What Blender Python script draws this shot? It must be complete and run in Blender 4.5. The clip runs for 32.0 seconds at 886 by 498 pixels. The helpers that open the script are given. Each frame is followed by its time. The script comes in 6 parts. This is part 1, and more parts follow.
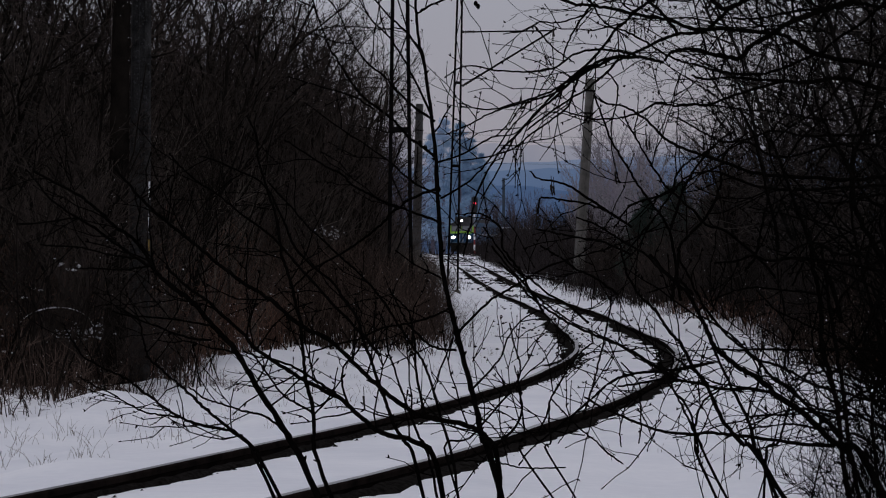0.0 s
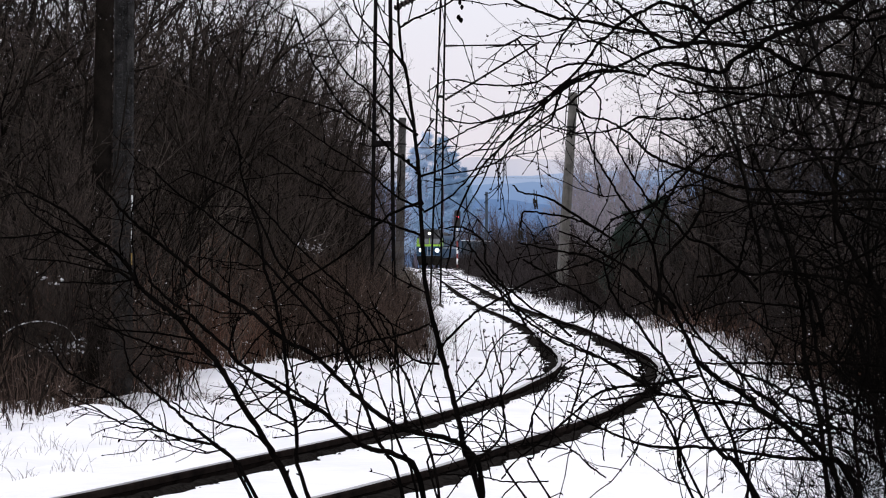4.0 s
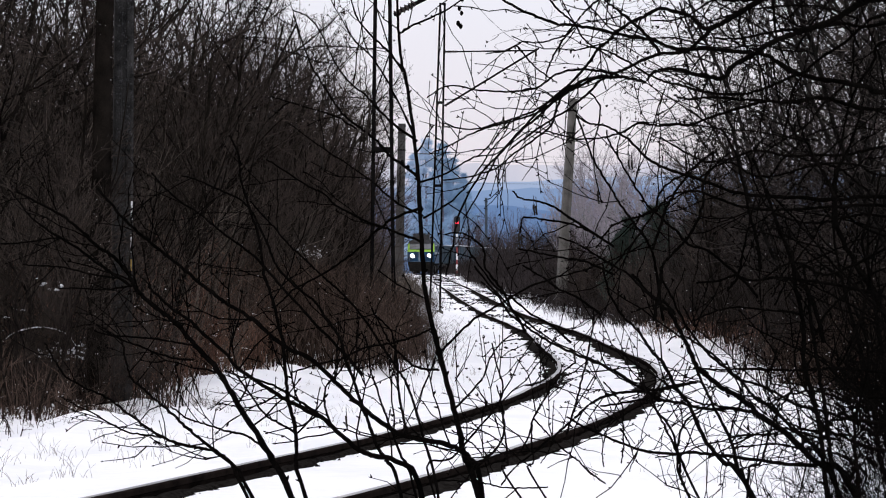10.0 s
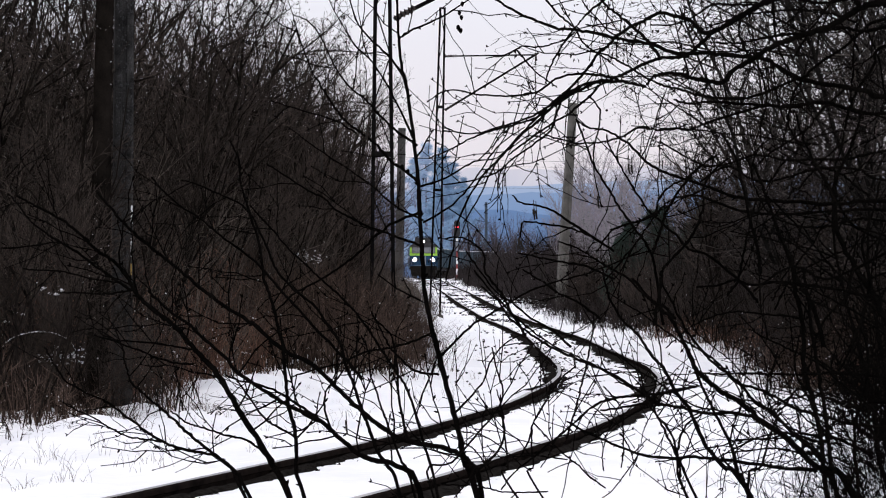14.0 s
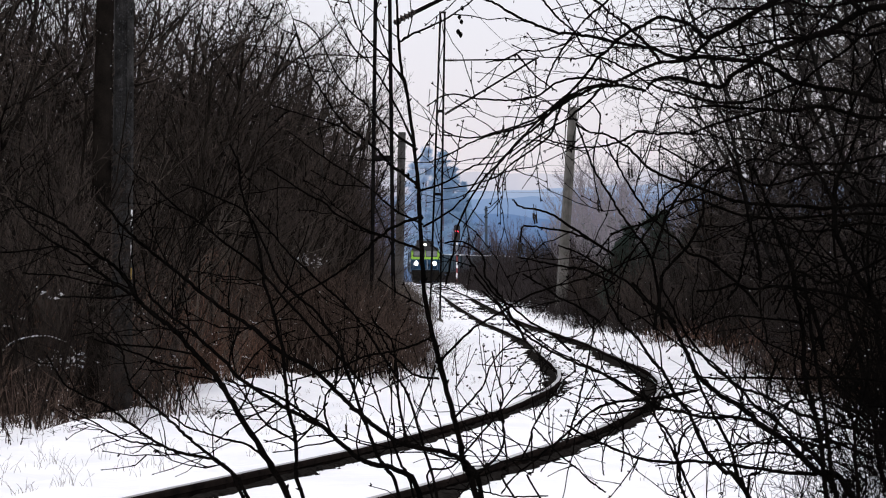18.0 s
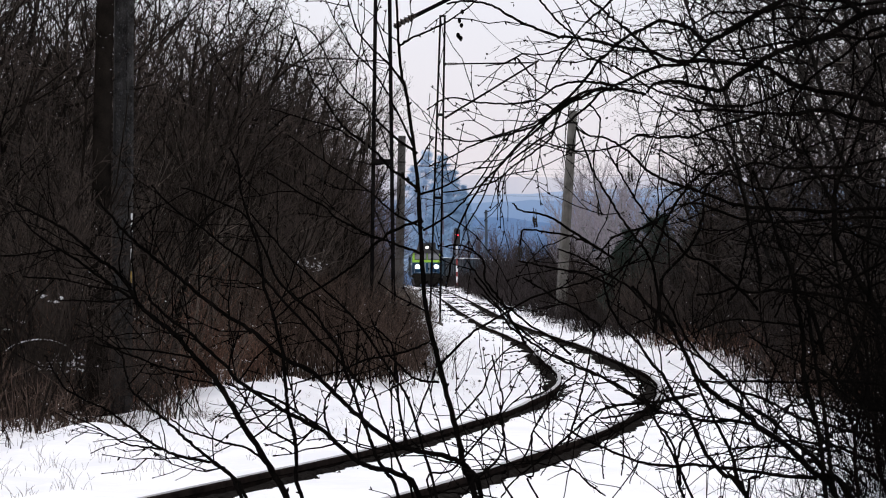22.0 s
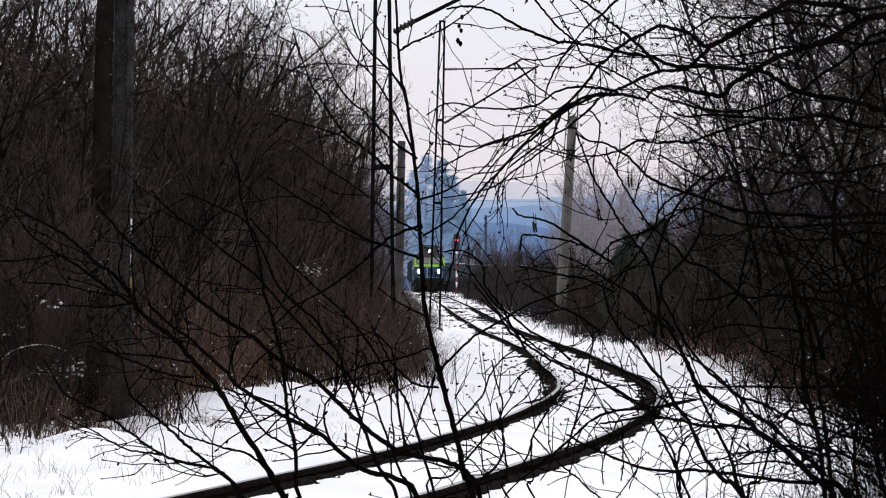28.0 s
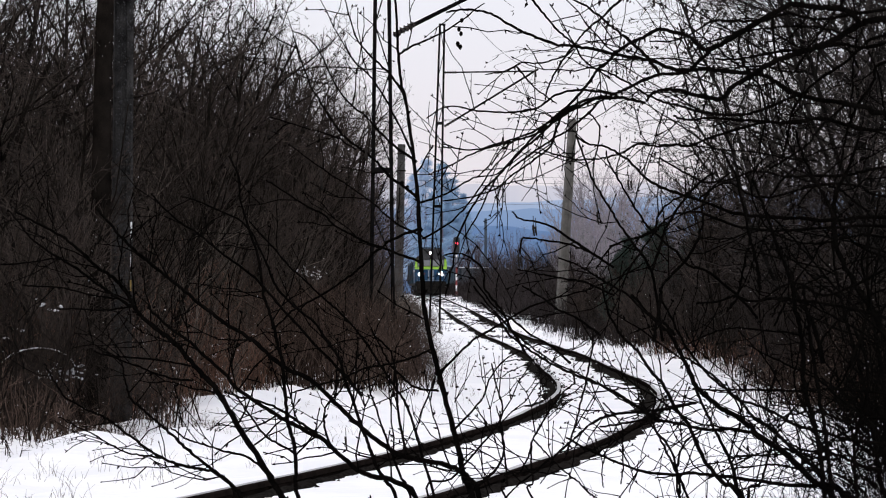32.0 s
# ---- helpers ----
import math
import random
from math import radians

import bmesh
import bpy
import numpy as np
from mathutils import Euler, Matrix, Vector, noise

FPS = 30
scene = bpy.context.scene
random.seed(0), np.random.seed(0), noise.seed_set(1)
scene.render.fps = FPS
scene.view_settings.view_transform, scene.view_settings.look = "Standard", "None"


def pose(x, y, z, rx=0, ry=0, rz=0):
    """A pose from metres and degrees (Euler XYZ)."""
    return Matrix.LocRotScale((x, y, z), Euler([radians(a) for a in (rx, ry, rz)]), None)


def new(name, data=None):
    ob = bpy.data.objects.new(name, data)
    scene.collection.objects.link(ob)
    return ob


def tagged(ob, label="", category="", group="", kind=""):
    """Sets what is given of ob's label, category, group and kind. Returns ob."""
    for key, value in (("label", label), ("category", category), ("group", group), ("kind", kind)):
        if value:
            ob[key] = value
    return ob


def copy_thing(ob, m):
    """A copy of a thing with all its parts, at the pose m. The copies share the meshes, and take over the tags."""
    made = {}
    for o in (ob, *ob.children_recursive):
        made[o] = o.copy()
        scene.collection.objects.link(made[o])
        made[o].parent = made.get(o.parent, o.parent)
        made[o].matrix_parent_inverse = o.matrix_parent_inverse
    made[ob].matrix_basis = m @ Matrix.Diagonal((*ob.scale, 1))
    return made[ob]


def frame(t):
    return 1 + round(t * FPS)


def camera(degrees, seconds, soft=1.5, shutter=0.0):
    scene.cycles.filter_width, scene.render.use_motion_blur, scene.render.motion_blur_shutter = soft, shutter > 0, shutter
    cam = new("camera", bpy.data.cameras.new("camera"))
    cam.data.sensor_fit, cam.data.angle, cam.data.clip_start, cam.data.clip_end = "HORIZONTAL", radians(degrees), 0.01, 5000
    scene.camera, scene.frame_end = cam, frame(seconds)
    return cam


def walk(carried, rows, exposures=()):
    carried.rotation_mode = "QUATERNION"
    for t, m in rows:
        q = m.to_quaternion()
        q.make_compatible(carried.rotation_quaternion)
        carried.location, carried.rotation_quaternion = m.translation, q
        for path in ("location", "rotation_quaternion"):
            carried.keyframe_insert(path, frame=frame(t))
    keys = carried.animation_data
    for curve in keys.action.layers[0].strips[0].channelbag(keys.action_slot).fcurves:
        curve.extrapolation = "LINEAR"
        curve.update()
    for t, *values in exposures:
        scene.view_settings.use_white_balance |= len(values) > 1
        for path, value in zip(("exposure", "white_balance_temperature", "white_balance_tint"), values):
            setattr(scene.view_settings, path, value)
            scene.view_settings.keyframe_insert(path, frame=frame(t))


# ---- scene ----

# ---- camera: it stands still and is turned a little ----
EYE = 1.185          # above the rail heads beside it
DEG = 116.94         # steps of the turning scale per degree


def aim(side, rise):
    return pose(0, 0, EYE, 90 + (89 + rise) / DEG, 0, side / DEG)


cam = camera(13.347, 32.0, soft=1.1)
walk(cam, [(0.0, aim(31, -53.5)), (0.5, aim(35, -46.5)), (1.0, aim(35, -40)), (1.5, aim(34, -36.5)), (2.0, aim(25.5, -33)),
           (2.5, aim(7.5, -30.5)), (3.0, aim(1.8, -30)), (3.5, aim(1, -29.7)), (5.5, aim(0.5, -26)), (8.0, aim(0.2, -22)),
           (10.0, aim(0, -18.5)), (12.0, aim(0, -14.8)), (14.5, aim(0, -9.8)), (16.5, aim(0, -6.2)), (18.0, aim(0, -3.4)),
           (20.0, aim(0, 0)), (22.0, aim(0, 3)), (25.5, aim(-0.3, 8)), (27.5, aim(-0.5, 11.5)), (30.0, aim(-0.7, 15)),
           (32.0, aim(-0.8, 18))],
     exposures=[(0.0, -1.45, 6150, 14), (0.5, -0.5, 6250, 13), (1.0, -0.12, 6350, 12), (1.5, -0.05, 6400, 12), (2.0, -0.08, 6420, 12), (12.0, -0.08, 6430, 12),
                (19.0, -0.08, 6500, 11), (32.0, -0.08, 6500, 11)])

# ---- light: an overcast winter afternoon ----
SUN_UP, SUN_TURN = 72.0, 200.0
world = bpy.data.worlds.new("world")
scene.world = world
world.use_nodes = True
wn, wl = world.node_tree.nodes, world.node_tree.links
sky = wn.new("ShaderNodeTexSky")
sky.sky_type = "NISHITA"
sky.sun_disc = False
sky.sun_elevation = radians(SUN_UP)
sky.sun_rotation = radians(SUN_TURN)
sky.air_density, sky.dust_density, sky.ozone_density = 1.0, 4.0, 1.5
veil = wn.new("ShaderNodeMixRGB")
veil.inputs[0].default_value = 0.82
# the cloud veil is faintly pink above the horizon and bluer higher up
spot = wn.new("ShaderNodeTexCoord")
axes = wn.new("ShaderNodeSeparateXYZ")
wl.new(spot.outputs["Generated"], axes.inputs[0])
shade = wn.new("ShaderNodeValToRGB")
shade.color_ramp.elements[0].position, shade.color_ramp.elements[1].position = 0.02, 0.08
shade.color_ramp.elements[0].color = (0.94, 0.865, 0.91, 1)
shade.color_ramp.elements[1].color = (0.965, 0.965, 1.04, 1)
wl.new(axes.outputs["Z"], shade.inputs[0])
gain = wn.new("ShaderNodeVectorMath")
gain.operation = "SCALE"
gain.inputs["Scale"].default_value = 7.2
wl.new(shade.outputs[0], gain.inputs[0])
wl.new(gain.outputs[0], veil.inputs[2])
wl.new(sky.outputs[0], veil.inputs[1])
wl.new(veil.outputs[0], wn["Background"].inputs[0])
wn["Background"].inputs[1].default_value = 0.15

sun_data = bpy.data.lights.new("sun", "SUN")
sun_data.energy, sun_data.angle, sun_data.color = 1.3, radians(40), (1.0, 0.97, 0.94)
sun = new("sun", sun_data)
sun.matrix_world = pose(0, 0, 40, 90 - SUN_UP, 0, 180 - SUN_TURN)

# ---- materials ----


def material(name, dark, light, rough=0.8, scale=4.0, detail=6.0, bump=0.0, bump_scale=40.0, metal=0.0, each=0.0, stretch=(1, 1, 1), gloss=0.4, island=0.0):
    """Two tones mixed by a coarse and a fine grain, with relief."""
    m = bpy.data.materials.new(name)
    m.use_nodes = True
    n, l = m.node_tree.nodes, m.node_tree.links
    b = n["Principled BSDF"]
    co = n.new("ShaderNodeTexCoord")
    mp = n.new("ShaderNodeMapping")
    mp.inputs["Scale"].default_value = stretch
    l.new(co.outputs["Object"], mp.inputs[0])
    big = n.new("ShaderNodeTexNoise")
    big.inputs["Scale"].default_value, big.inputs["Detail"].default_value = scale, detail
    fine = n.new("ShaderNodeTexNoise")
    fine.inputs["Scale"].default_value, fine.inputs["Detail"].default_value = bump_scale, 4
    l.new(mp.outputs[0], big.inputs["Vector"])
    l.new(mp.outputs[0], fine.inputs["Vector"])
    add = n.new("ShaderNodeMath")
    add.operation = "MULTIPLY_ADD"
    add.inputs[1].default_value = 0.4
    l.new(fine.outputs[0], add.inputs[0])
    l.new(big.outputs[0], add.inputs[2])
    ramp = n.new("ShaderNodeValToRGB")
    ramp.color_ramp.elements[0].position, ramp.color_ramp.elements[1].position = 0.5, 0.9
    ramp.color_ramp.elements[0].color, ramp.color_ramp.elements[1].color = (*dark, 1), (*light, 1)
    l.new(add.outputs[0], ramp.inputs[0])
    out = ramp.outputs[0]
    if island:
        geo = n.new("ShaderNodeNewGeometry")
        hue = n.new("ShaderNodeHueSaturation")
        mr = n.new("ShaderNodeMapRange")
        mr.inputs[3].default_value, mr.inputs[4].default_value = 1 - island, 1 + island
        l.new(geo.outputs["Random Per Island"], mr.inputs[0])
        l.new(mr.outputs[0], hue.inputs["Value"])
        l.new(out, hue.inputs["Color"])
        out = hue.outputs[0]
    if each:
        info = n.new("ShaderNodeObjectInfo")
        hsv = n.new("ShaderNodeHueSaturation")
        rng = n.new("ShaderNodeMapRange")
        rng.inputs[3].default_value, rng.inputs[4].default_value = 1 - each, 1 + each
        l.new(info.outputs["Random"], rng.inputs[0])
        l.new(rng.outputs[0], hsv.inputs["Value"])
        l.new(out, hsv.inputs["Color"])
        out = hsv.outputs[0]
    l.new(out, b.inputs["Base Color"])
    b.inputs["Roughness"].default_value, b.inputs["Metallic"].default_value = rough, metal
    b.inputs["Specular IOR Level"].default_value = gloss
    if bump:
        bp = n.new("ShaderNodeBump")
        bp.inputs["Strength"].default_value, bp.inputs["Distance"].default_value = bump, 0.02
        l.new(fine.outputs[0], bp.inputs["Height"])
        l.new(bp.outputs[0], b.inputs["Normal"])
    return m


def glow(name, colour, strength):
    m = bpy.data.materials.new(name)
    m.use_nodes = True
    b = m.node_tree.nodes["Principled BSDF"]
    b.inputs["Base Color"].default_value = (*colour, 1)
    b.inputs["Emission Color"].default_value = (*colour, 1)
    b.inputs["Emission Strength"].default_value = strength
    return m


M = {
    "snow": material("snow", (0.74, 0.752, 0.79), (0.86, 0.862, 0.883), 0.7, 0.6, 8, 0.35, 9),
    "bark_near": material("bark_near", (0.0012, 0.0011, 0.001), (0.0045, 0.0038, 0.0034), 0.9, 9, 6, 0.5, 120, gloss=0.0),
    "bark": material("bark", (0.004, 0.0034, 0.003), (0.016, 0.013, 0.011), 0.85, 5, 6, 0.3, 60, each=0.25, gloss=0.0),
    "twig": material("twig", (0.006, 0.0048, 0.0043), (0.078, 0.062, 0.053), 0.8, 1.3, 6, 0, 30, each=0.3, gloss=0.0),
    # pale lilac birch twigs: distance haze mixed into the base colour
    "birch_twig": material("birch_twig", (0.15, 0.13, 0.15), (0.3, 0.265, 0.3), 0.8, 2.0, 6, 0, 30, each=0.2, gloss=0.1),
    "birch_bark": material("birch_bark", (0.09, 0.085, 0.09), (0.26, 0.25, 0.26), 0.7, 3, 6, 0.2, 30, stretch=(1, 1, 5)),
    "brush": material("brush", (0.0012, 0.001, 0.001), (0.126, 0.106, 0.09), 0.85, 0.5, 6, 0, 8, gloss=0.0, island=0.85),
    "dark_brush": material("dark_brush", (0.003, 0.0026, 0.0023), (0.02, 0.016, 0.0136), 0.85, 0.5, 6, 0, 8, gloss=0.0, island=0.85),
    # lighter, greyer copy of dark_brush, its lift painted in for haze
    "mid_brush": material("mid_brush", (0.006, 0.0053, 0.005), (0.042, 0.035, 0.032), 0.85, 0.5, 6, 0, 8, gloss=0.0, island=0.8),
    "brown_brush": material("brown_brush", (0.0035, 0.0026, 0.0023), (0.1, 0.071, 0.057), 0.85, 0.5, 6, 0, 8, gloss=0.0, island=0.85),
    "grey_twig": material("grey_twig", (0.01, 0.009, 0.0085), (0.07, 0.06, 0.055), 0.8, 1.3, 6, 0, 30, each=0.3, gloss=0.0, island=0.6),
    "grey_bark": material("grey_bark", (0.004, 0.0036, 0.0033), (0.017, 0.0152, 0.014), 0.85, 5, 6, 0.3, 60, each=0.3, gloss=0.0),
    # the far mast's blue-grey has the haze put into its colour
    "haze_mast": material("haze_mast", (0.05, 0.068, 0.09), (0.075, 0.095, 0.12), 0.8, 1.0, 4, 0, 8, gloss=0.0),
    "red_brush": material("red_brush", (0.03, 0.018, 0.014), (0.15, 0.085, 0.06), 0.85, 0.5, 6, 0, 8, gloss=0.0, island=0.85),
    # greyed brown of the far scrub, with haze worked into the colour
    "far_brush": material("far_brush", (0.008, 0.0068, 0.0066), (0.044, 0.037, 0.036), 0.85, 0.3, 6, 0, 5, gloss=0.0, island=0.6),
    # twigs of the farthest belts, tinted lilac in place of air haze
    "haze_brown_twig": material("haze_brown_twig", (0.05, 0.042, 0.048), (0.105, 0.089, 0.1), 0.9, 0.3, 6, 0, 5, gloss=0.0, island=0.4),
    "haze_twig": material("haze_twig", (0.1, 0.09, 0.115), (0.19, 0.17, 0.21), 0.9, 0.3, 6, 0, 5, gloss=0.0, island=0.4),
    "grass": material("grass", (0.06, 0.045, 0.03), (0.16, 0.12, 0.08), 0.8, 3, 4, 0, 20),
    "needles": material("needles", (0.011, 0.021, 0.017), (0.028, 0.046, 0.036), 0.7, 2, 6, 0, 30, gloss=0.08),
    "leaf": material("dead_leaf", (0.004, 0.0034, 0.003), (0.03, 0.025, 0.021), 0.7, 8, 4, 0, 60, gloss=0.05, island=0.6),
    "rail": material("rail", (0.005, 0.0042, 0.004), (0.018, 0.0135, 0.0115), 0.65, 5, 6, 0.3, 60, gloss=0.0),
    "rail_top": material("rail_top", (0.2, 0.19, 0.19), (0.4, 0.39, 0.38), 0.35, 3, 4, 0.05, 60, metal=0.9),
    "ballast": material("ballast", (0.004, 0.0036, 0.0033), (0.02, 0.018, 0.0165), 0.9, 20, 4, 0.4, 80, gloss=0.0),
    "concrete": material("concrete", (0.055, 0.052, 0.047), (0.135, 0.127, 0.115), 0.85, 2.2, 8, 0.5, 45, gloss=0.15),
    "dull_concrete": material("dull_concrete", (0.03, 0.0285, 0.0275), (0.075, 0.071, 0.068), 0.85, 2.2, 8, 0.5, 45, gloss=0.1),
    "old_concrete": material("old_concrete", (0.006, 0.0058, 0.0056), (0.047, 0.0455, 0.044), 0.9, 6.0, 10, 0.9, 60, gloss=0.05),
    "steel": material("steel", (0.003, 0.003, 0.0033), (0.01, 0.009, 0.009), 0.75, 6, 5, 0.2, 60, gloss=0.0),
    "wire": material("wire", (0.05, 0.05, 0.055), (0.1, 0.1, 0.1), 0.5, 6, 2, 0, 60, metal=0.6),
    "porcelain": material("porcelain", (0.02, 0.014, 0.012), (0.05, 0.035, 0.03), 0.25, 10, 3, 0, 60),
    "lime": material("lime_paint", (0.16, 0.33, 0.02), (0.25, 0.47, 0.035), 0.35, 3, 5, 0, 30),
    "blue": material("blue_paint", (0.008, 0.028, 0.062), (0.018, 0.055, 0.105), 0.55, 3, 5, 0, 30, gloss=0.08),
    "grey": material("grey_paint", (0.12, 0.14, 0.17), (0.2, 0.22, 0.25), 0.45, 3, 5, 0, 30),
    "roof": material("roof_paint", (0.012, 0.012, 0.013), (0.03, 0.03, 0.032), 0.7, 3, 5, 0.1, 30),
    "under": material("underframe", (0.004, 0.0035, 0.003), (0.016, 0.014, 0.012), 0.8, 5, 5, 0.2, 40, gloss=0.08),
    "wagon_blue": material("wagon_blue", (0.009, 0.021, 0.032), (0.021, 0.043, 0.06), 0.55, 1.5, 6, 0.1, 30, each=0.3, gloss=0.08),
    "wagon_grey": material("wagon_grey", (0.014, 0.02, 0.026), (0.03, 0.038, 0.046), 0.6, 1.5, 6, 0.1, 30, each=0.3, gloss=0.08),
    "white": material("white_paint", (0.7, 0.7, 0.7), (0.82, 0.82, 0.82), 0.5, 5, 4, 0, 30),
    "red": material("red_paint", (0.12, 0.012, 0.012), (0.2, 0.02, 0.018), 0.5, 5, 4, 0, 30),
    "black": material("black_paint", (0.008, 0.008, 0.009), (0.02, 0.02, 0.022), 0.6, 5, 4, 0, 30),
    "rust_can": material("yellow_mark", (0.25, 0.16, 0.03), (0.36, 0.24, 0.05), 0.6, 5, 4, 0, 30),
    "lamp": glow("headlamp_glow", (1.0, 0.93, 0.8), 40),
    "marker": material("red_marker_lens", (0.05, 0.006, 0.005), (0.09, 0.01, 0.008), 0.3, 5, 3, 0, 30),
    "signal_red": glow("signal_red_glow", (1.0, 0.03, 0.06), 7),
    # needles of the far pines, painted pale blue to stand for haze
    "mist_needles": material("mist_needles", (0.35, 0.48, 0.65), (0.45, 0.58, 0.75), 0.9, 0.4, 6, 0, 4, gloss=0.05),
    "haze_needles": material("haze_needles", (0.21, 0.33, 0.48), (0.28, 0.42, 0.59), 0.9, 0.4, 6, 0, 4, gloss=0.05),
}


def glass_material():
    m = bpy.data.materials.new("cab_glass")
    m.use_nodes = True
    b = m.node_tree.nodes["Principled BSDF"]
    b.inputs["Base Color"].default_value = (0.1, 0.105, 0.11, 1)
    b.inputs["Roughness"].default_value = 0.06
    b.inputs["Specular IOR Level"].default_value = 0.9
    return m


M["glass"] = glass_material()

# ---- mesh helpers ----


class Tubes:
    """Gathers many tapered tubes, leaves and chips into one mesh."""

    def __init__(self):
        self.v, self.f = [], []

    def tube(self, pts, r0, r1, sides=3, swell=None):
        n = len(pts)
        base = len(self.v)
        for i, p in enumerate(pts):
            a, b = pts[max(i - 1, 0)], pts[min(i + 1, n - 1)]
            d = Vector((b[0] - a[0], b[1] - a[1], b[2] - a[2]))
            if d.length < 1e-7:
                d = Vector((0, 0, 1))
            d.normalize()
            u = d.cross(Vector((0.31, 0.87, 0.39)))
            if u.length < 0.05:
                u = d.cross(Vector((1, 0, 0)))
            u.normalize()
            w = d.cross(u)
            r = (r0 + (r1 - r0) * i / (n - 1)) * (swell[i] if swell else 1)
            for k in range(sides):
                q = 2 * math.pi * k / sides
                c, s = math.cos(q) * r, math.sin(q) * r
                self.v.append((p[0] + u.x * c + w.x * s, p[1] + u.y * c + w.y * s, p[2] + u.z * c + w.z * s))
        for i in range(n - 1):
            for k in range(sides):
                a, b = base + i * sides + k, base + i * sides + (k + 1) % sides
                self.f.append((a, b, b + sides, a + sides))
        if sides == 3:
            return
        self.f.append(tuple(base + k for k in reversed(range(sides))))
        self.f.append(tuple(base + (n - 1) * sides + k for k in range(sides)))

    def chip(self, c, r, rng, flat=1.0):
        """A small uneven stone, bud or leaf."""
        base = len(self.v)
        for dx, dy, dz in ((1, 0, 0), (-1, 0, 0), (0, 1, 0), (0, -1, 0), (0, 0, flat), (0, 0, -flat)):
            s = r * rng.uniform(0.7, 1.3)
            self.v.append((c[0] + dx * s, c[1] + dy * s, c[2] + dz * s))
        for a, b, d in ((0, 2, 4), (2, 1, 4), (1, 3, 4), (3, 0, 4), (2, 0, 5), (1, 2, 5), (3, 1, 5), (0, 3, 5)):
            self.f.append((base + a, base + b, base + d))

    def leaf(self, c, r, rng):
        """A small withered leaf, folded along its middle."""
        d = Vector((rng.gauss(0, 0.6), rng.gauss(0, 0.6), rng.gauss(-0.7, 0.6))).normalized()
        w = d.cross(Vector((rng.gauss(0, 1), rng.gauss(0, 1), rng.gauss(0, 1)))).normalized()
        n = d.cross(w)
        base = len(self.v)
        for a, b, e in ((0, 0, 0), (0.9, 0.55, 0.35), (0.9, -0.5, 0.4), (2.2, 0, 0.1)):
            p = c + (d * a + w * b + n * e) * r
            self.v.append(tuple(p))
        self.f += [(base, base + 1, base + 3), (base, base + 3, base + 2)]

    def mesh(self, name, mat, smooth=True):
        me = bpy.data.meshes.new(name)
        me.from_pydata(self.v, [], self.f)
        me.materials.append(mat)
        if smooth:
            me.polygons.foreach_set("use_smooth", [True] * len(me.polygons))
        me.update()
        return me


def child(name, me, parent, label="", m=None):
    ob = new(name, me)
    ob.parent = parent
    if m is not None:
        ob.matrix_basis = m
    if label:
        tagged(ob, label)
    return ob


def part(name, bm, mat, parent, label="", smooth=False):
    me = bpy.data.meshes.new(name)
    bm.to_mesh(me)
    bm.free()
    me.materials.append(mat)
    if smooth:
        me.polygons.foreach_set("use_smooth", [True] * len(me.polygons))
    return child(name, me, parent, label)


def box(bm, x0, x1, y0, y1, z0, z1, bevel=0.0):
    r = bmesh.ops.create_cube(bm, size=1.0)
    for v in r["verts"]:
        v.co = Vector(((x0 + x1) / 2 + v.co.x * (x1 - x0), (y0 + y1) / 2 + v.co.y * (y1 - y0), (z0 + z1) / 2 + v.co.z * (z1 - z0)))
    if bevel:
        bmesh.ops.bevel(bm, geom=list({e for v in r["verts"] for e in v.link_edges}), offset=bevel, segments=2, affect="EDGES")
    return bm


def cyl(bm, c, r, depth, axis="z", seg=16, r2=None):
    turn = {"z": Matrix(), "x": Matrix.Rotation(math.pi / 2, 4, "Y"), "y": Matrix.Rotation(math.pi / 2, 4, "X")}[axis]
    bmesh.ops.create_cone(bm, cap_ends=True, segments=seg, radius1=r, radius2=r if r2 is None else r2, depth=depth, matrix=Matrix.Translation(c) @ turn)
    return bm


def extrude_shape(bm, outline, y0, y1):
    """A solid from an outline in x and z, between two y."""
    a = [bm.verts.new((x, y0, z)) for x, z in outline]
    b = [bm.verts.new((x, y1, z)) for x, z in outline]
    bm.faces.new(a)
    bm.faces.new(list(reversed(b)))
    n = len(a)
    for i in range(n):
        bm.faces.new((a[(i + 1) % n], a[i], b[i], b[(i + 1) % n]))
    bmesh.ops.recalc_face_normals(bm, faces=bm.faces)
    return bm


def smooth_line(pts, steps=4):
    """A rounded line through a few points."""
    out = []
    n = len(pts)
    for i in range(n - 1):
        p0, p1, p2, p3 = (Vector(pts[max(0, min(n - 1, j))]) for j in (i - 1, i, i + 1, i + 2))
        for k in range(steps):
            t = k / steps
            out.append(0.5 * (2 * p1 + (p2 - p0) * t + (2 * p0 - 5 * p1 + 4 * p2 - p3) * t * t + (3 * p1 - p0 - 3 * p2 + p3) * t ** 3))
    out.append(Vector(pts[-1]))
    return out


# ---- the line of the track ----
ARC = (-30, 0, 20, 40, 55, 70, 90, 130, 200, 398, 402, 445, 449, 800)
BEND = (-4.0, -9.685, -3.549, -3.964, 0.086, 0.412, -1.486, 0.157, 0.082, -0.134, 6.7, 6.7, 0.0, 0.0)
_s = np.arange(-30, 700, 1.0)
_k = np.interp(_s, ARC, BEND) / 1000
_th = np.cumsum(_k)
_th += 0.2396 - _th[30]
_x = np.cumsum(np.sin(_th))
_y = np.cumsum(np.cos(_th))
_x += -2.058 - _x[30]
_y += 19.937 - _y[30]


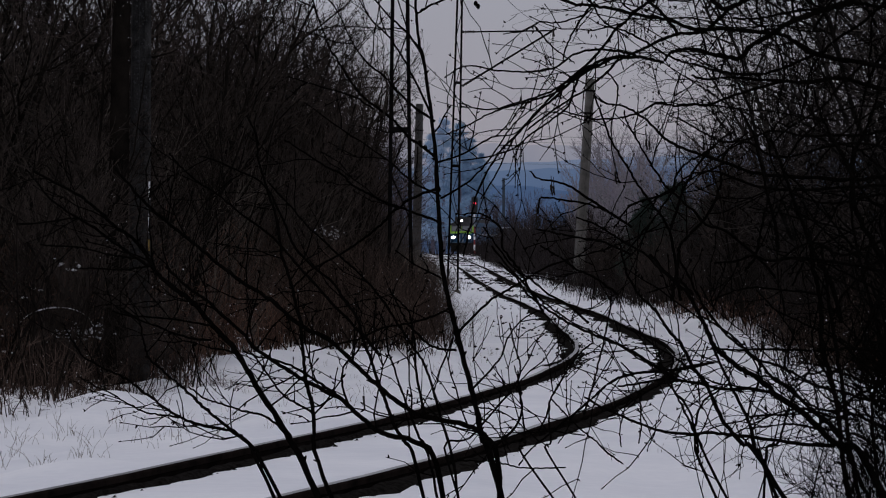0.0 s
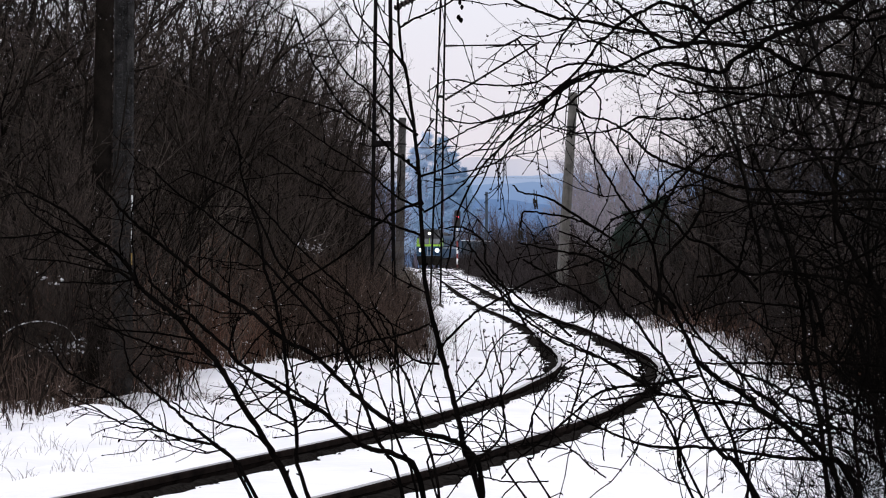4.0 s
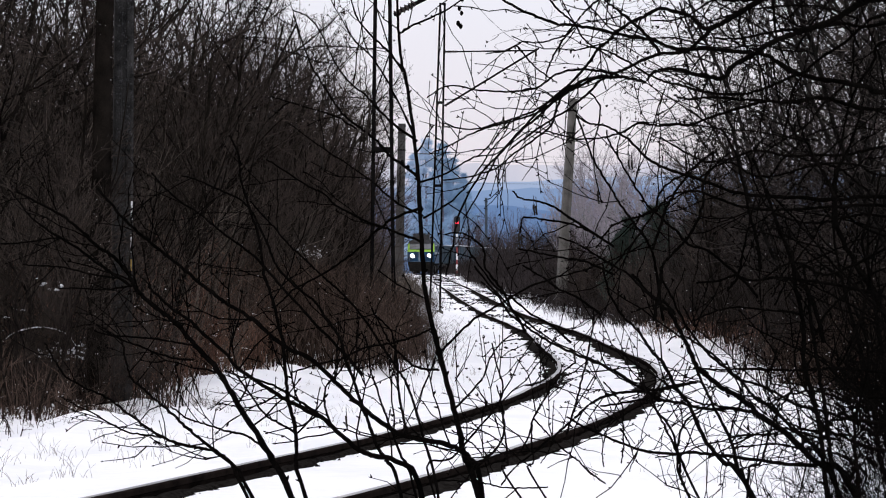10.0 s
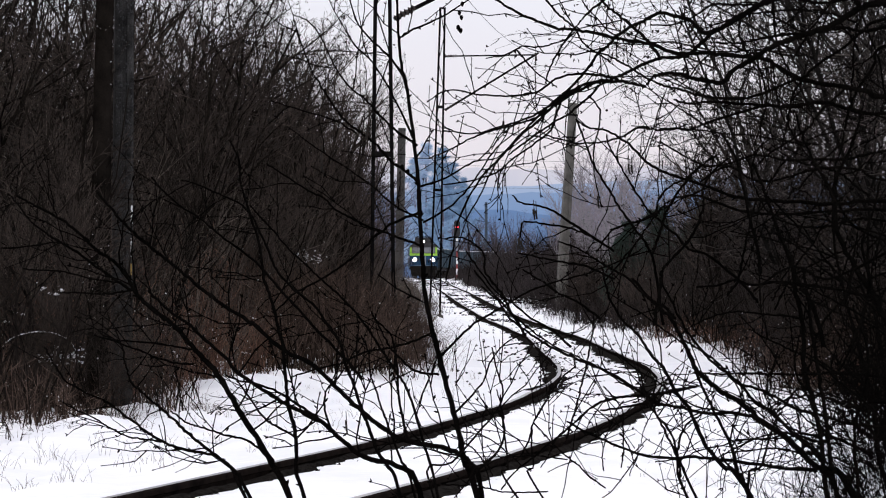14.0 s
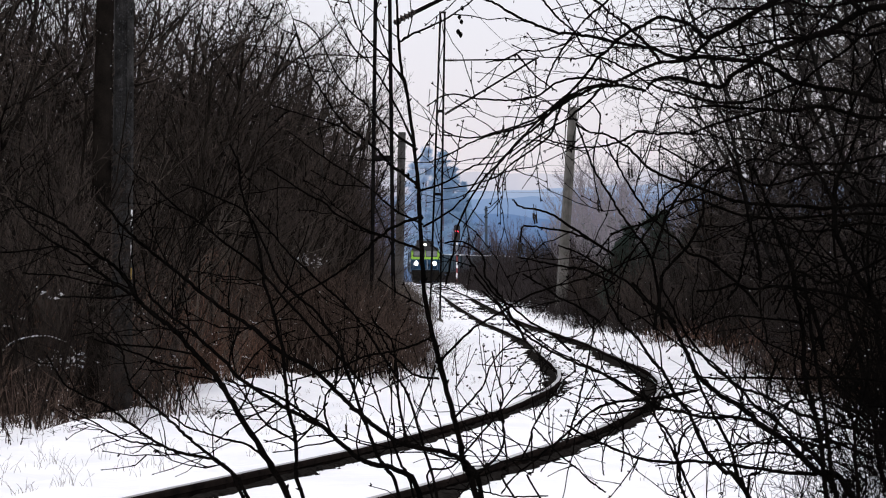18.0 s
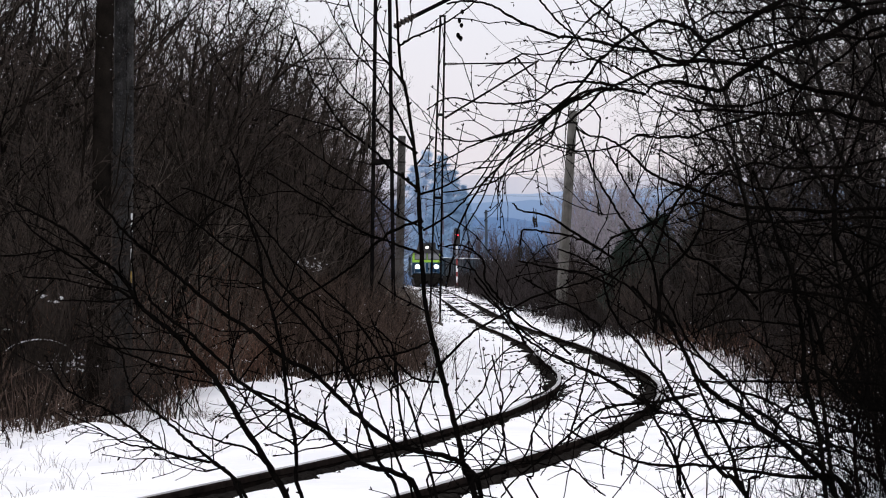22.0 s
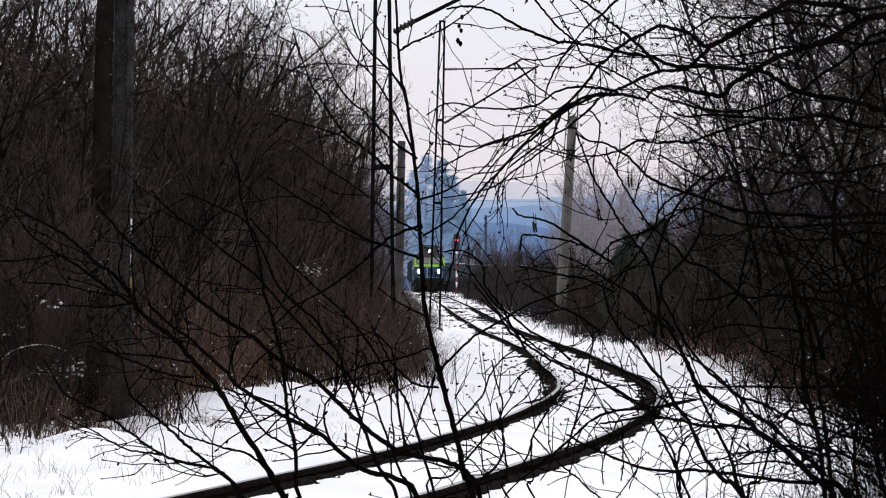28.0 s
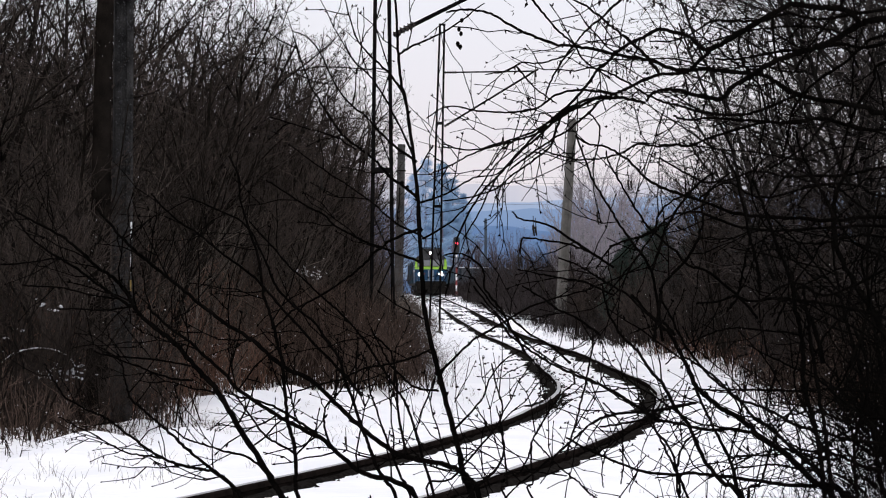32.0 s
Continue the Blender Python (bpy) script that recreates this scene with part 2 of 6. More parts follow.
def rise(y):
    """The height of the rail heads: level, then a gentle climb."""
    v = np.interp(y, (0, 15, 20, 25, 29, 118, 145, 220, 353, 440, 900), (-0.1, -0.07, -0.047, -0.022, 0, 0, 0.2, 1.22, 2.51, 2.98, 3.3))
    return v


def along(s):
    """The middle of the track at s metres from its start: place and heading."""
    x, y, th = np.interp(s, _s, _x), np.interp(s, _s, _y), np.interp(s, _s, _th)
    return float(x), float(y), float(rise(y)), float(th)


def middle(y):
    return np.interp(y, _y, _x)


def ground_height(x, y):
    """The snow's surface beside and between the rails."""
    o = x - middle(y)
    z = rise(y) - 0.135
    left = np.clip((-o - 1.7) / 2.0, 0, 1)
    left = left * left * (3 - 2 * left)
    z = z + left * np.interp(y, (0, 45, 60, 95, 112, 160, 220, 400), (-0.05, -0.05, 0.3, 0.35, 0.62, 0.45, 0.1, 0))
    right = np.clip((o - 1.8) / 1.6, 0, 1)
    z = z + right * np.interp(y, (0, 12, 25, 60, 120, 160, 240), (-0.3, -0.25, -0.12, 0.0, 0.1, 0.22, 0.1))
    return z


# ---- ground ----
def make_ground():
    ys = np.concatenate([-np.geomspace(4000, 70, 10), np.arange(-60, 12, 6), np.arange(12, 140, 0.5), np.arange(140, 300, 2), np.arange(300, 620, 10), np.geomspace(620, 4500, 14)])
    xs = np.concatenate([-np.geomspace(4000, 30, 12), np.arange(-24, -9, 1.0), np.arange(-9, 12, 0.14), np.arange(12, 26, 1.0), np.geomspace(30, 4000, 12)])
    X, Y = np.meshgrid(xs, ys)
    Z = ground_height(X, Y)
    rng = np.random.RandomState(4)
    o = X - middle(Y)
    free = np.clip((np.abs(o) - 1.0) / 1.0, 0.12, 1)
    for k in range(40):
        a, w, ph = rng.uniform(0, 6.28), rng.uniform(0.5, 6.5), rng.uniform(0, 6.28)
        Z = Z + np.sin((X * math.cos(a) + Y * math.sin(a) * 0.6) * w + ph) * 0.028 / w ** 0.8 * free
    # drifts along the edge of the left wood, shallow melt lines along the rails
    drift = np.clip((-o - 2.6) / 1.2, 0, 1) * np.clip((Y - 30) / 8, 0, 1) * np.clip((150 - Y) / 30, 0, 1)
    Z = Z + drift * (0.06 * np.sin(Y * 0.55 + X * 0.4) + 0.05 * np.sin(Y * 1.3 + 1.2 * X + 2) + 0.03 * np.sin(3.1 * X - Y * 0.7))
    # a low bank of snow along the foot of the left wood
    edge = np.interp(Y, (0, 36, 48, 70, 85, 100, 150, 260), (5.0, 4.7, 4.9, 4.9, 5.0, 5.0, 4.6, 4.4)) - 0.25 + 0.2 * np.sin(Y * 0.8)
    bank = np.exp(-((-o - edge) / 0.32) ** 2) * np.clip((Y - 38) / 5, 0, 1) * np.clip((130 - Y) / 20, 0, 1)
    Z = Z + bank * np.clip(0.09 + 0.07 * np.sin(Y * 0.62 + 0.5) + 0.05 * np.sin(Y * 1.9 + X), 0.0, 0.2)
    for side in (-0.75, 0.75):
        d = np.abs(o - side)
        Z = Z - 0.008 * np.exp(-(d / 0.1) ** 2)
    nx, ny = len(xs), len(ys)
    verts = np.stack([X, Y, Z], -1).reshape(-1, 3)
    i = np.arange(nx * ny).reshape(ny, nx)
    faces = np.stack([i[:-1, :-1], i[:-1, 1:], i[1:, 1:], i[1:, :-1]], -1).reshape(-1, 4)
    me = bpy.data.meshes.new("ground")
    me.from_pydata(verts.tolist(), [], faces.tolist())
    me.materials.append(M["snow"])
    me.polygons.foreach_set("use_smooth", [True] * len(me.polygons))
    tagged(new("ground", me), "snow-covered ground beside and between the rails", "ground", kind="structure")


make_ground()


# ---- rails ----
def make_rail(side):
    outline = ((-0.07, -0.172), (0.07, -0.172), (0.065, -0.158), (0.014, -0.145), (0.012, -0.055), (0.036, -0.045), (0.036, -0.012), (0.028, 0.0), (-0.028, 0.0), (-0.036, -0.012), (-0.036, -0.045), (-0.012, -0.055), (-0.014, -0.145), (-0.065, -0.158))
    root = tagged(new("rail", None), "rusty steel rail with a worn bright top, half sunk in snow", "rail", "rails of the track", "structure")
    v, f, tops = [], [], []
    ss = np.concatenate([np.arange(-22, 130, 0.75), np.arange(130, 560, 3.0)])
    n = len(outline)
    for s in ss:
        x, y, z, th = along(s)
        wob = 0.006 * math.sin(s * 0.9 + side) + 0.004 * math.sin(s * 2.3)
        for a, b in outline:
            w = side + a + wob
            v.append((x + w * math.cos(th), y - w * math.sin(th), z + b - 0.042 + 0.006 * math.sin(s * 0.55 + side * 2)))
    for i in range(len(ss) - 1):
        for k in range(n):
            a, b = i * n + k, i * n + (k + 1) % n
            f.append((a, a + n, b + n, b))
            tops.append(1 if k in (7,) else 0)
    f += [tuple(range(n)), tuple(reversed(range((len(ss) - 1) * n, len(ss) * n)))]
    me = bpy.data.meshes.new("rail_bar")
    me.from_pydata(v, [], f)
    me.materials.append(M["rail"])
    me.materials.append(M["rail_top"])
    for i, t in enumerate(tops):
        me.polygons[i].material_index = t
    child("rail_bar", me, root)
    # bolted joints every 25 m
    for s in range(8, 130, 25):
        x, y, z, th = along(s + (0 if side < 0 else 1.4))
        for o in (-0.028, 0.028):
            bm = bmesh.new()
            box(bm, o - 0.014, o + 0.014, -0.4, 0.4, -0.14, -0.05, 0.006)
            for k in range(4):
                cyl(bm, (o + math.copysign(0.02, o), -0.3 + 0.2 * k, -0.095), 0.017, 0.03, "x", 6)
            p = part("joint_bar", bm, M["rail"], root)
            p.matrix_basis = pose(x + side * math.cos(th), y - side * math.sin(th), z - 0.042, 0, 0, -math.degrees(th))
    return root


make_rail(-0.75)
make_rail(0.75)


def make_ballast():
    """Dark stones that show through the snow along the rails."""
    rng = random.Random(11)
    t = Tubes()
    for _ in range(11000):
        s = rng.choice((rng.uniform(-8, 60), rng.uniform(20, 110), rng.uniform(60, 190)))
        x, y, z, th = along(s)
        side = rng.choice((-0.75, 0.75))
        o = side + rng.choice((-1, 1)) * (0.05 + abs(rng.gauss(0, 0.07)))
        gx, gy = x + o * math.cos(th), y - o * math.sin(th)
        g = z - 0.15
        t.chip((gx, gy, g + rng.uniform(-0.01, 0.015)), rng.uniform(0.01, 0.026), rng, 0.8)
    for _ in range(7500):
        s = rng.choice((rng.uniform(35, 190), rng.uniform(110, 330), rng.uniform(110, 330)))
        x, y, z, th = along(s)
        o = rng.gauss(0, 0.9)
        if noise.noise((s * 0.16, o * 0.9, 1.0)) + 0.6 * noise.noise((s * 0.6, o * 2.5, 5.0)) + rng.uniform(-0.2, 0.2) < 0.12:
            continue
        gx, gy = x + o * math.cos(th), y - o * math.sin(th)
        t.chip((gx, gy, float(ground_height(gx, gy)) + 0.004), rng.uniform(0.012, 0.032) * (1 + s / 160), rng, 0.6)
    tagged(new("ballast", t.mesh("ballast", M["ballast"], False)), "dark crushed ballast stones showing through thin snow", "ballast", kind="stuff")



def ballast_strip(side, s0, s1, inner, wide, seed):
    """A ragged low ridge of bare stones along one flank of a rail."""
    rng = random.Random(seed)
    t = Tubes()
    v, f = [], []
    ss = np.arange(s0, s1, 0.22)
    for i, s in enumerate(ss):
        x, y, z, th = along(float(s))
        fade = min(1, (s - s0) / 6, (s1 - s) / 12 + 0.05)
        w = wide * fade * (0.45 + 0.2 * math.sin(s * 0.8 + seed) + 0.25 * math.sin(s * 2.9 + seed) + rng.uniform(0, 0.8))
        for j in range(4):
            o = side + inner + math.copysign(w, inner) * j / 3
            h = z - 0.138 + (0.028, 0.026, 0.016, -0.03)[j] + rng.uniform(-0.008, 0.012)
            v.append((x + o * math.cos(th), y - o * math.sin(th), h))
        if i:
            a = (i - 1) * 4
            for j in range(3):
                f.append((a + j, a + j + 1, a + j + 5, a + j + 4))
    t.v, t.f = v, f
    tagged(new("ballast_strip", t.mesh("ballast_strip", M["ballast"], False)), "strip of bare dark ballast beside the rail", "ballast", kind="stuff")


make_ballast()
ballast_strip(-0.75, 26, 200, -0.045, 0.22, 1)
ballast_strip(0.75, 24, 200, -0.045, 0.3, 2)
ballast_strip(-0.75, -20, 30, 0.045, 0.12, 3)
ballast_strip(0.75, -20, 32, 0.045, 0.14, 4)


# ---- far hills and woods ----
def make_hill(name, y, peak, seed, low, high, half, label):
    """A far range with haze painted into its glow: blue at its foot, paler towards its misty top."""
    rng = random.Random(seed)
    ph = [rng.uniform(0, 6.28) for _ in range(8)]
    v, f = [], []
    n = 200
    for i in range(n + 1):
        u = i / n
        h = peak(u) * (1 + sum(math.sin(u * k * 9 + ph[k]) / (k + 1) for k in range(8)) * 0.035) * (1 + rng.uniform(0, 0.02))
        x = half * (2 * u - 1)
        v += [(x, y, -30), (x, y + 60, h), (x, y + 500, -30)]
    for i in range(n):
        a = i * 3
        f += [(a, a + 3, a + 4, a + 1), (a + 1, a + 4, a + 5, a + 2)]
    me = bpy.data.meshes.new(name)
    me.from_pydata(v, [], f)
    m = bpy.data.materials.new(name)
    m.use_nodes = True
    n, l = m.node_tree.nodes, m.node_tree.links
    b = n["Principled BSDF"]
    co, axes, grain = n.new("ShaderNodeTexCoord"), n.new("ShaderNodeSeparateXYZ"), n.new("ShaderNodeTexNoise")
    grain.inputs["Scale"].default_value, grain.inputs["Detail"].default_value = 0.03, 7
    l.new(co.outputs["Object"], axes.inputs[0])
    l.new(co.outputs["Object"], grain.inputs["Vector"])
    # height ramp that paints thicker haze towards the top
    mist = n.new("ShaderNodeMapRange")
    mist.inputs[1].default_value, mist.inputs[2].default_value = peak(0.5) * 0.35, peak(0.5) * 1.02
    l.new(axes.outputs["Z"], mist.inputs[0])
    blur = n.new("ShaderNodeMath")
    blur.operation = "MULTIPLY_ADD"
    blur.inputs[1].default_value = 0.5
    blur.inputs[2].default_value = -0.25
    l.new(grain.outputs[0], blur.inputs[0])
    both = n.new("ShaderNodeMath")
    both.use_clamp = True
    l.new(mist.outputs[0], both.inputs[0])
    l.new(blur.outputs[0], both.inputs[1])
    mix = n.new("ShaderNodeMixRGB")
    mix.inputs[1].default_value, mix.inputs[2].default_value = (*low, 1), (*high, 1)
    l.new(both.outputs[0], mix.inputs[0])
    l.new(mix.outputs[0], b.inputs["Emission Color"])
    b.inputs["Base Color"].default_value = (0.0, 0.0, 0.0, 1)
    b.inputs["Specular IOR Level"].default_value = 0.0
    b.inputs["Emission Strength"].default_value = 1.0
    me.materials.append(m)
    tagged(new(name, me), label, "backdrop", kind="structure")


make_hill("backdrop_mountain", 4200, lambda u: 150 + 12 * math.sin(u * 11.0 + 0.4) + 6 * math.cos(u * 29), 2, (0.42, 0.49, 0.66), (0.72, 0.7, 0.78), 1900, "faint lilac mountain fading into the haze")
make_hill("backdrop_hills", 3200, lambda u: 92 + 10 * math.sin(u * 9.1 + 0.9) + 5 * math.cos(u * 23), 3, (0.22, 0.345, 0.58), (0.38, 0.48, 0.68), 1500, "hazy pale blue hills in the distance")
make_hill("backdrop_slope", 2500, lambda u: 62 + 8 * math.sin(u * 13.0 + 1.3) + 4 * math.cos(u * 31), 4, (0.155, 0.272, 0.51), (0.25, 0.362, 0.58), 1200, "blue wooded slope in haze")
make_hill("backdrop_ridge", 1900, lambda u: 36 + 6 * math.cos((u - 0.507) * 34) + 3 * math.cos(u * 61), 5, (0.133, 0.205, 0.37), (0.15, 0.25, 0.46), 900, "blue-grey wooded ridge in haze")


# ---- masts and the overhead line ----
def concrete_mast(x, y, top, wide, narrow, lean=0.0, turn=0.0, label="", cap=True, stuff="concrete"):
    """A tapered concrete mast with a channelled face."""
    g = float(ground_height(x, y)) - 0.3
    root = tagged(new("concrete_mast", None), label, "mast", "masts of the overhead line")
    root.matrix_world = pose(x, y, g, 0, lean, turn)
    h = top - g
    bm = bmesh.new()
    rings = []
    for i in range(13):
        u = i / 12
        w, d = (wide + (narrow - wide) * u) / 2, (wide * 1.1 + (narrow - wide) * u) / 2
        c, r = w * 0.22, w * 0.2
        ring = [(-w, -d + c), (-w + c, -d), (-w * 0.28, -d), (-w * 0.2, -d + r), (w * 0.2, -d + r), (w * 0.28, -d), (w - c, -d), (w, -d + c), (w, d - c), (w - c, d), (-w + c, d), (-w, d - c)]
        rings.append([bm.verts.new((a, b, h * u)) for a, b in ring])
    n = len(rings[0])
    for lo, hi in zip(rings, rings[1:]):
        for k in range(n):
            bm.faces.new((lo[k], lo[(k + 1) % n], hi[(k + 1) % n], hi[k]))
    bm.faces.new(rings[-1])
    bmesh.ops.recalc_face_normals(bm, faces=bm.faces)
    part("shaft", bm, M[stuff], root)
    if cap:
        for z in (h - 0.55, h - 1.5):
            bm = box(bmesh.new(), -narrow * 0.62, narrow * 0.62, -narrow * 0.7, narrow * 0.7, z, z + 0.07, 0.01)
            part("clamp_band", bm, M["steel"], root, "dark steel clamp band")
    return root, h


def lattice_mast(x, y, top, base_w, top_w, turn, label, bars, buried=0.5, lean=0.0):
    """Two steel channels that lean together, tied by short flat battens."""
    g = float(ground_height(x, y)) - buried
    h = top - g
    root = tagged(new("lattice_mast", None), label, "mast", "masts of the overhead line")
    root.matrix_world = pose(x, y, g, 0, lean, turn)

    def half(u):
        return (base_w + (top_w - base_w) * u) / 2

    for side in (-1, 1):
        bm = bmesh.new()
        a, b = side * half(0), side * half(1)
        ring = ((-0.025, -0.055), (0.025, -0.055), (0.025, -0.045), (-0.013, -0.045), (-0.013, 0.045), (0.025, 0.045), (0.025, 0.055), (-0.025, 0.055))
        lo = [bm.verts.new((a - side * p * 1.0, q, 0)) for p, q in ring]
        hi = [bm.verts.new((b - side * p * 1.0, q, h)) for p, q in ring]
        n = len(ring)
        for k in range(n):
            bm.faces.new((lo[k], lo[(k + 1) % n], hi[(k + 1) % n], hi[k]))
        bm.faces.new(hi)
        bmesh.ops.recalc_face_normals(bm, faces=bm.faces)
        part("channel_post", bm, M["steel"], root)
    for z in bars:
        u = (z - g) / h
        w = half(u)
        bm = bmesh.new()
        box(bm, -w, w, -0.06, -0.05, z - g - 0.04, z - g + 0.04)
        box(bm, -w, w, 0.05, 0.06, z - g - 0.04, z - g + 0.04)
        part("batten", bm, M["steel"], root)
    bm = bmesh.new()
    box(bm, -half(1) - 0.03, half(1) + 0.03, -0.07, 0.07, h - 0.02, h + 0.03)
    part("cap_plate", bm, M["steel"], root)
    k = int(h / 0.75)
    for i in range(k):
        w0, w1 = half(i / k), half((i + 1) / k)
        z0, z1 = h * i / k, h * (i + 1) / k
        s = 1 if i % 2 else -1
        t = Tubes()
        t.tube([(s * w0, 0, z0), (-s * w1, 0, z1)], 0.011, 0.011, 4)
        child("lacing_rod", t.mesh("lacing_rod", M["steel"]), root)
    bm = bmesh.new()
    box(bm, -base_w * 0.75, base_w * 0.75, -base_w * 0.6, base_w * 0.6, 0.1, 0.42, 0.03)
    part("footing", bm, M["concrete"], root, "concrete footing")
    return root


def insulator(t, a, b, n=5, r=0.05):
    a, b = Vector(a), Vector(b)
    for i in range(n):
        p = a.lerp(b, (i + 0.3) / n)
        q = a.lerp(b, (i + 0.7) / n)
        t.tube([p, q], r, r * 0.5, 10)


def cantilever(name, mast, tip, stay, foot, steel_r, label):
    """A bracket: a level top tube from the mast, and a raking tube from lower down, meeting at the tip. World coordinates."""
    root = tagged(new(name, None), label, "bracket", "brackets of the overhead line")
    root.location = mast
    o = Vector(mast)
    t = Tubes()
    t.tube([Vector(stay) - o, Vector(tip) - o], steel_r * 0.8, steel_r * 0.8, 8)
    child("top_tube", t.mesh("top_tube", M["steel"]), root)
    t = Tubes()
    d = (Vector(tip) - Vector(foot)).normalized()
    t.tube([Vector(foot) - o, Vector(tip) - o + d * 0.12], steel_r, steel_r, 8)
    child("raking_tube", t.mesh("raking_tube", M["steel"]), root)
    for p in (stay, foot):
        t = Tubes()
        p = Vector(p)
        q = p.lerp(Vector(tip), 0.14)
        insulator(t, p - o, q - o, 5, steel_r * 1.9)
        t.tube([p - o, q - o], steel_r * 0.6, steel_r * 0.6, 6)
        child("insulator", t.mesh("insulator", M["porcelain"]), root, "brown ribbed insulator")
    return root


# the near concrete mast in the left thicket
near_mast, near_h = concrete_mast(-3.57, 42.0, 6.2, 0.235, 0.2, 0.35, 8, "weathered grey concrete mast speckled with dark lichen, in the thicket", False, "old_concrete")
for z0, z1 in ((2.14, 2.34), (1.775, 1.975)):
    part("painted_mark", box(bmesh.new(), 0.083, 0.102, -0.137, -0.127, z0 + 0.3, z1 + 0.3), M["white"], near_mast, "flaked white paint mark")
part("yellow_mark", box(bmesh.new(), 0.084, 0.099, -0.138, -0.128, 1.87, 2.0), M["rust_can"], near_mast, "small yellow paint mark")
rng = random.Random(5)
lichen = Tubes()
for _ in range(420):
    lichen.chip((rng.uniform(-0.09, 0.1), -0.128 + rng.uniform(0, 0.004), rng.uniform(1.0, 6.3)), rng.uniform(0.004, 0.012) * (1.9 if rng.random() < 0.08 else 1), rng, 1.3)
tagged(child("lichen", lichen.mesh("lichen", M["black"]), near_mast, "dark lichen spots"), kind="stuff")


def bare_trunk(x, y, r0, r1, height, dx):
    """A straight dark trunk right beside the mast, with grains of snow on its bark."""
    root = tagged(new("tree_trunk", None), "dark brown tree trunk with grains of snow, against the concrete mast", "tree")
    root.location = (x, y, float(ground_height(x, y)) - 0.1)
    rng = random.Random(3)
    t = Tubes()
    pts = [(dx * k / 14 + rng.gauss(0, 0.004), rng.gauss(0, 0.01), height * k / 14) for k in range(15)]
    t.tube(pts, r0, r1, 14)
    child("trunk", t.mesh("trunk", M["bark"]), root)
    t = Tubes()
    for _ in range(70):
        z = rng.uniform(0.8, height)
        a = rng.uniform(3.5, 5.9)
        r = r0 + (r1 - r0) * z / height
        t.chip((dx * z / height + r * math.cos(a), r * math.sin(a), z), rng.uniform(0.003, 0.0065), rng)
    tagged(child("snow_grains", t.mesh("snow_grains", M["snow"]), root, "grains of white snow"), kind="stuff")


bare_trunk(-3.815, 41.6, 0.13, 0.078, 6.3, 0.14)

# lattice masts with brackets
lattice_mast(-0.99, 62.0, 7.4, 0.4, 0.2, 8, "dark steel lattice mast rising from bushes", (3.47, 6.9))
cantilever("mast_bracket", (-0.78, 62.0, 5.75), (1.5, 62.8, 6.9), (-0.76, 62.0, 5.72), (-0.8, 62.0, 5.68), 0.03, "dark steel bracket tube with ribbed insulators")
lattice_mast(-0.25, 112.0, 9.62, 0.31, 0.13, 6, "slim dark steel lattice mast standing in snow", (4.24, 6.7), 0.3, 1.45)
cantilever("mast_bracket", (0.03, 112.0, 8.2), (2.74, 112.3, 8.26), (0.05, 112.0, 8.2), (0.05, 112.0, 6.6), 0.03, "dark steel bracket with a level tube and a raking tube")
concrete_mast(4.93, 160.0, 9.25, 0.42, 0.3, 3.7, 12, "pale grey concrete mast beside the track")
concrete_mast(-2.47, 210.0, 10.35, 0.46, 0.36, 1.2, -10, "dull grey concrete mast beside the track, half hidden by trees", True, "dull_concrete")
fm, fh = concrete_mast(5.7, 500.0, 13.2, 0.45, 0.34, 0, 0, "distant mast tinted blue-grey for haze, with a slanting bracket", True, "haze_mast")
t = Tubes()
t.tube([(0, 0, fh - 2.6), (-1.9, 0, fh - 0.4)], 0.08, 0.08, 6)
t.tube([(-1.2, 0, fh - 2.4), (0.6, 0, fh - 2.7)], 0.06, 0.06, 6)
child("raking_tube", t.mesh("raking_tube", M["haze_mast"]), fm)


def wire(name, pts, r, label):
    t = Tubes()
    line = []
    for a, b in zip(pts, pts[1:]):
        a, b = Vector(a), Vector(b)
        for i in range(12):
            u = i / 12
            p = a.lerp(b, u)
            p.z -= 4 * u * (1 - u) * 0.35
            line.append(p)
    line.append(Vector(pts[-1]))
    t.tube(line, r, r, 5)
    tagged(new(name, t.mesh(name, M["wire"])), label, "wire", "wires of the overhead line")


wire("catenary_wire", [(-2.5, 18, 7.6), (-0.2, 62.5, 6.85), (2.74, 112.3, 8.3), (2.4, 160, 8.6), (0.9, 210, 9.6), (-1.1, 353, 10.6), (-2.0, 420, 10.9)], 0.006, "thin catenary wire of the overhead line")
for k, (za, zb) in enumerate(((13.4, 12.6), (12.9, 12.3), (11.0, 10.6))):
    wire("power_line", [(-16, 330 + 4 * k, za + 0.3), (24, 330 + 4 * k, zb)], 0.012, "thin wire of a far power line crossing the track")
t = Tubes()
t.tube([(2.74, 112.3, 8.3), (2.74, 112.3, 7.95)], 0.015, 0.015, 6)
insulator(t, (2.74, 112.3, 8.05), (2.74, 112.3, 7.8), 4, 0.045)
tagged(new("hanging_insulator", t.mesh("hanging_insulator", M["porcelain"])), "dark insulator hanging from the bracket's tip", "insulator")


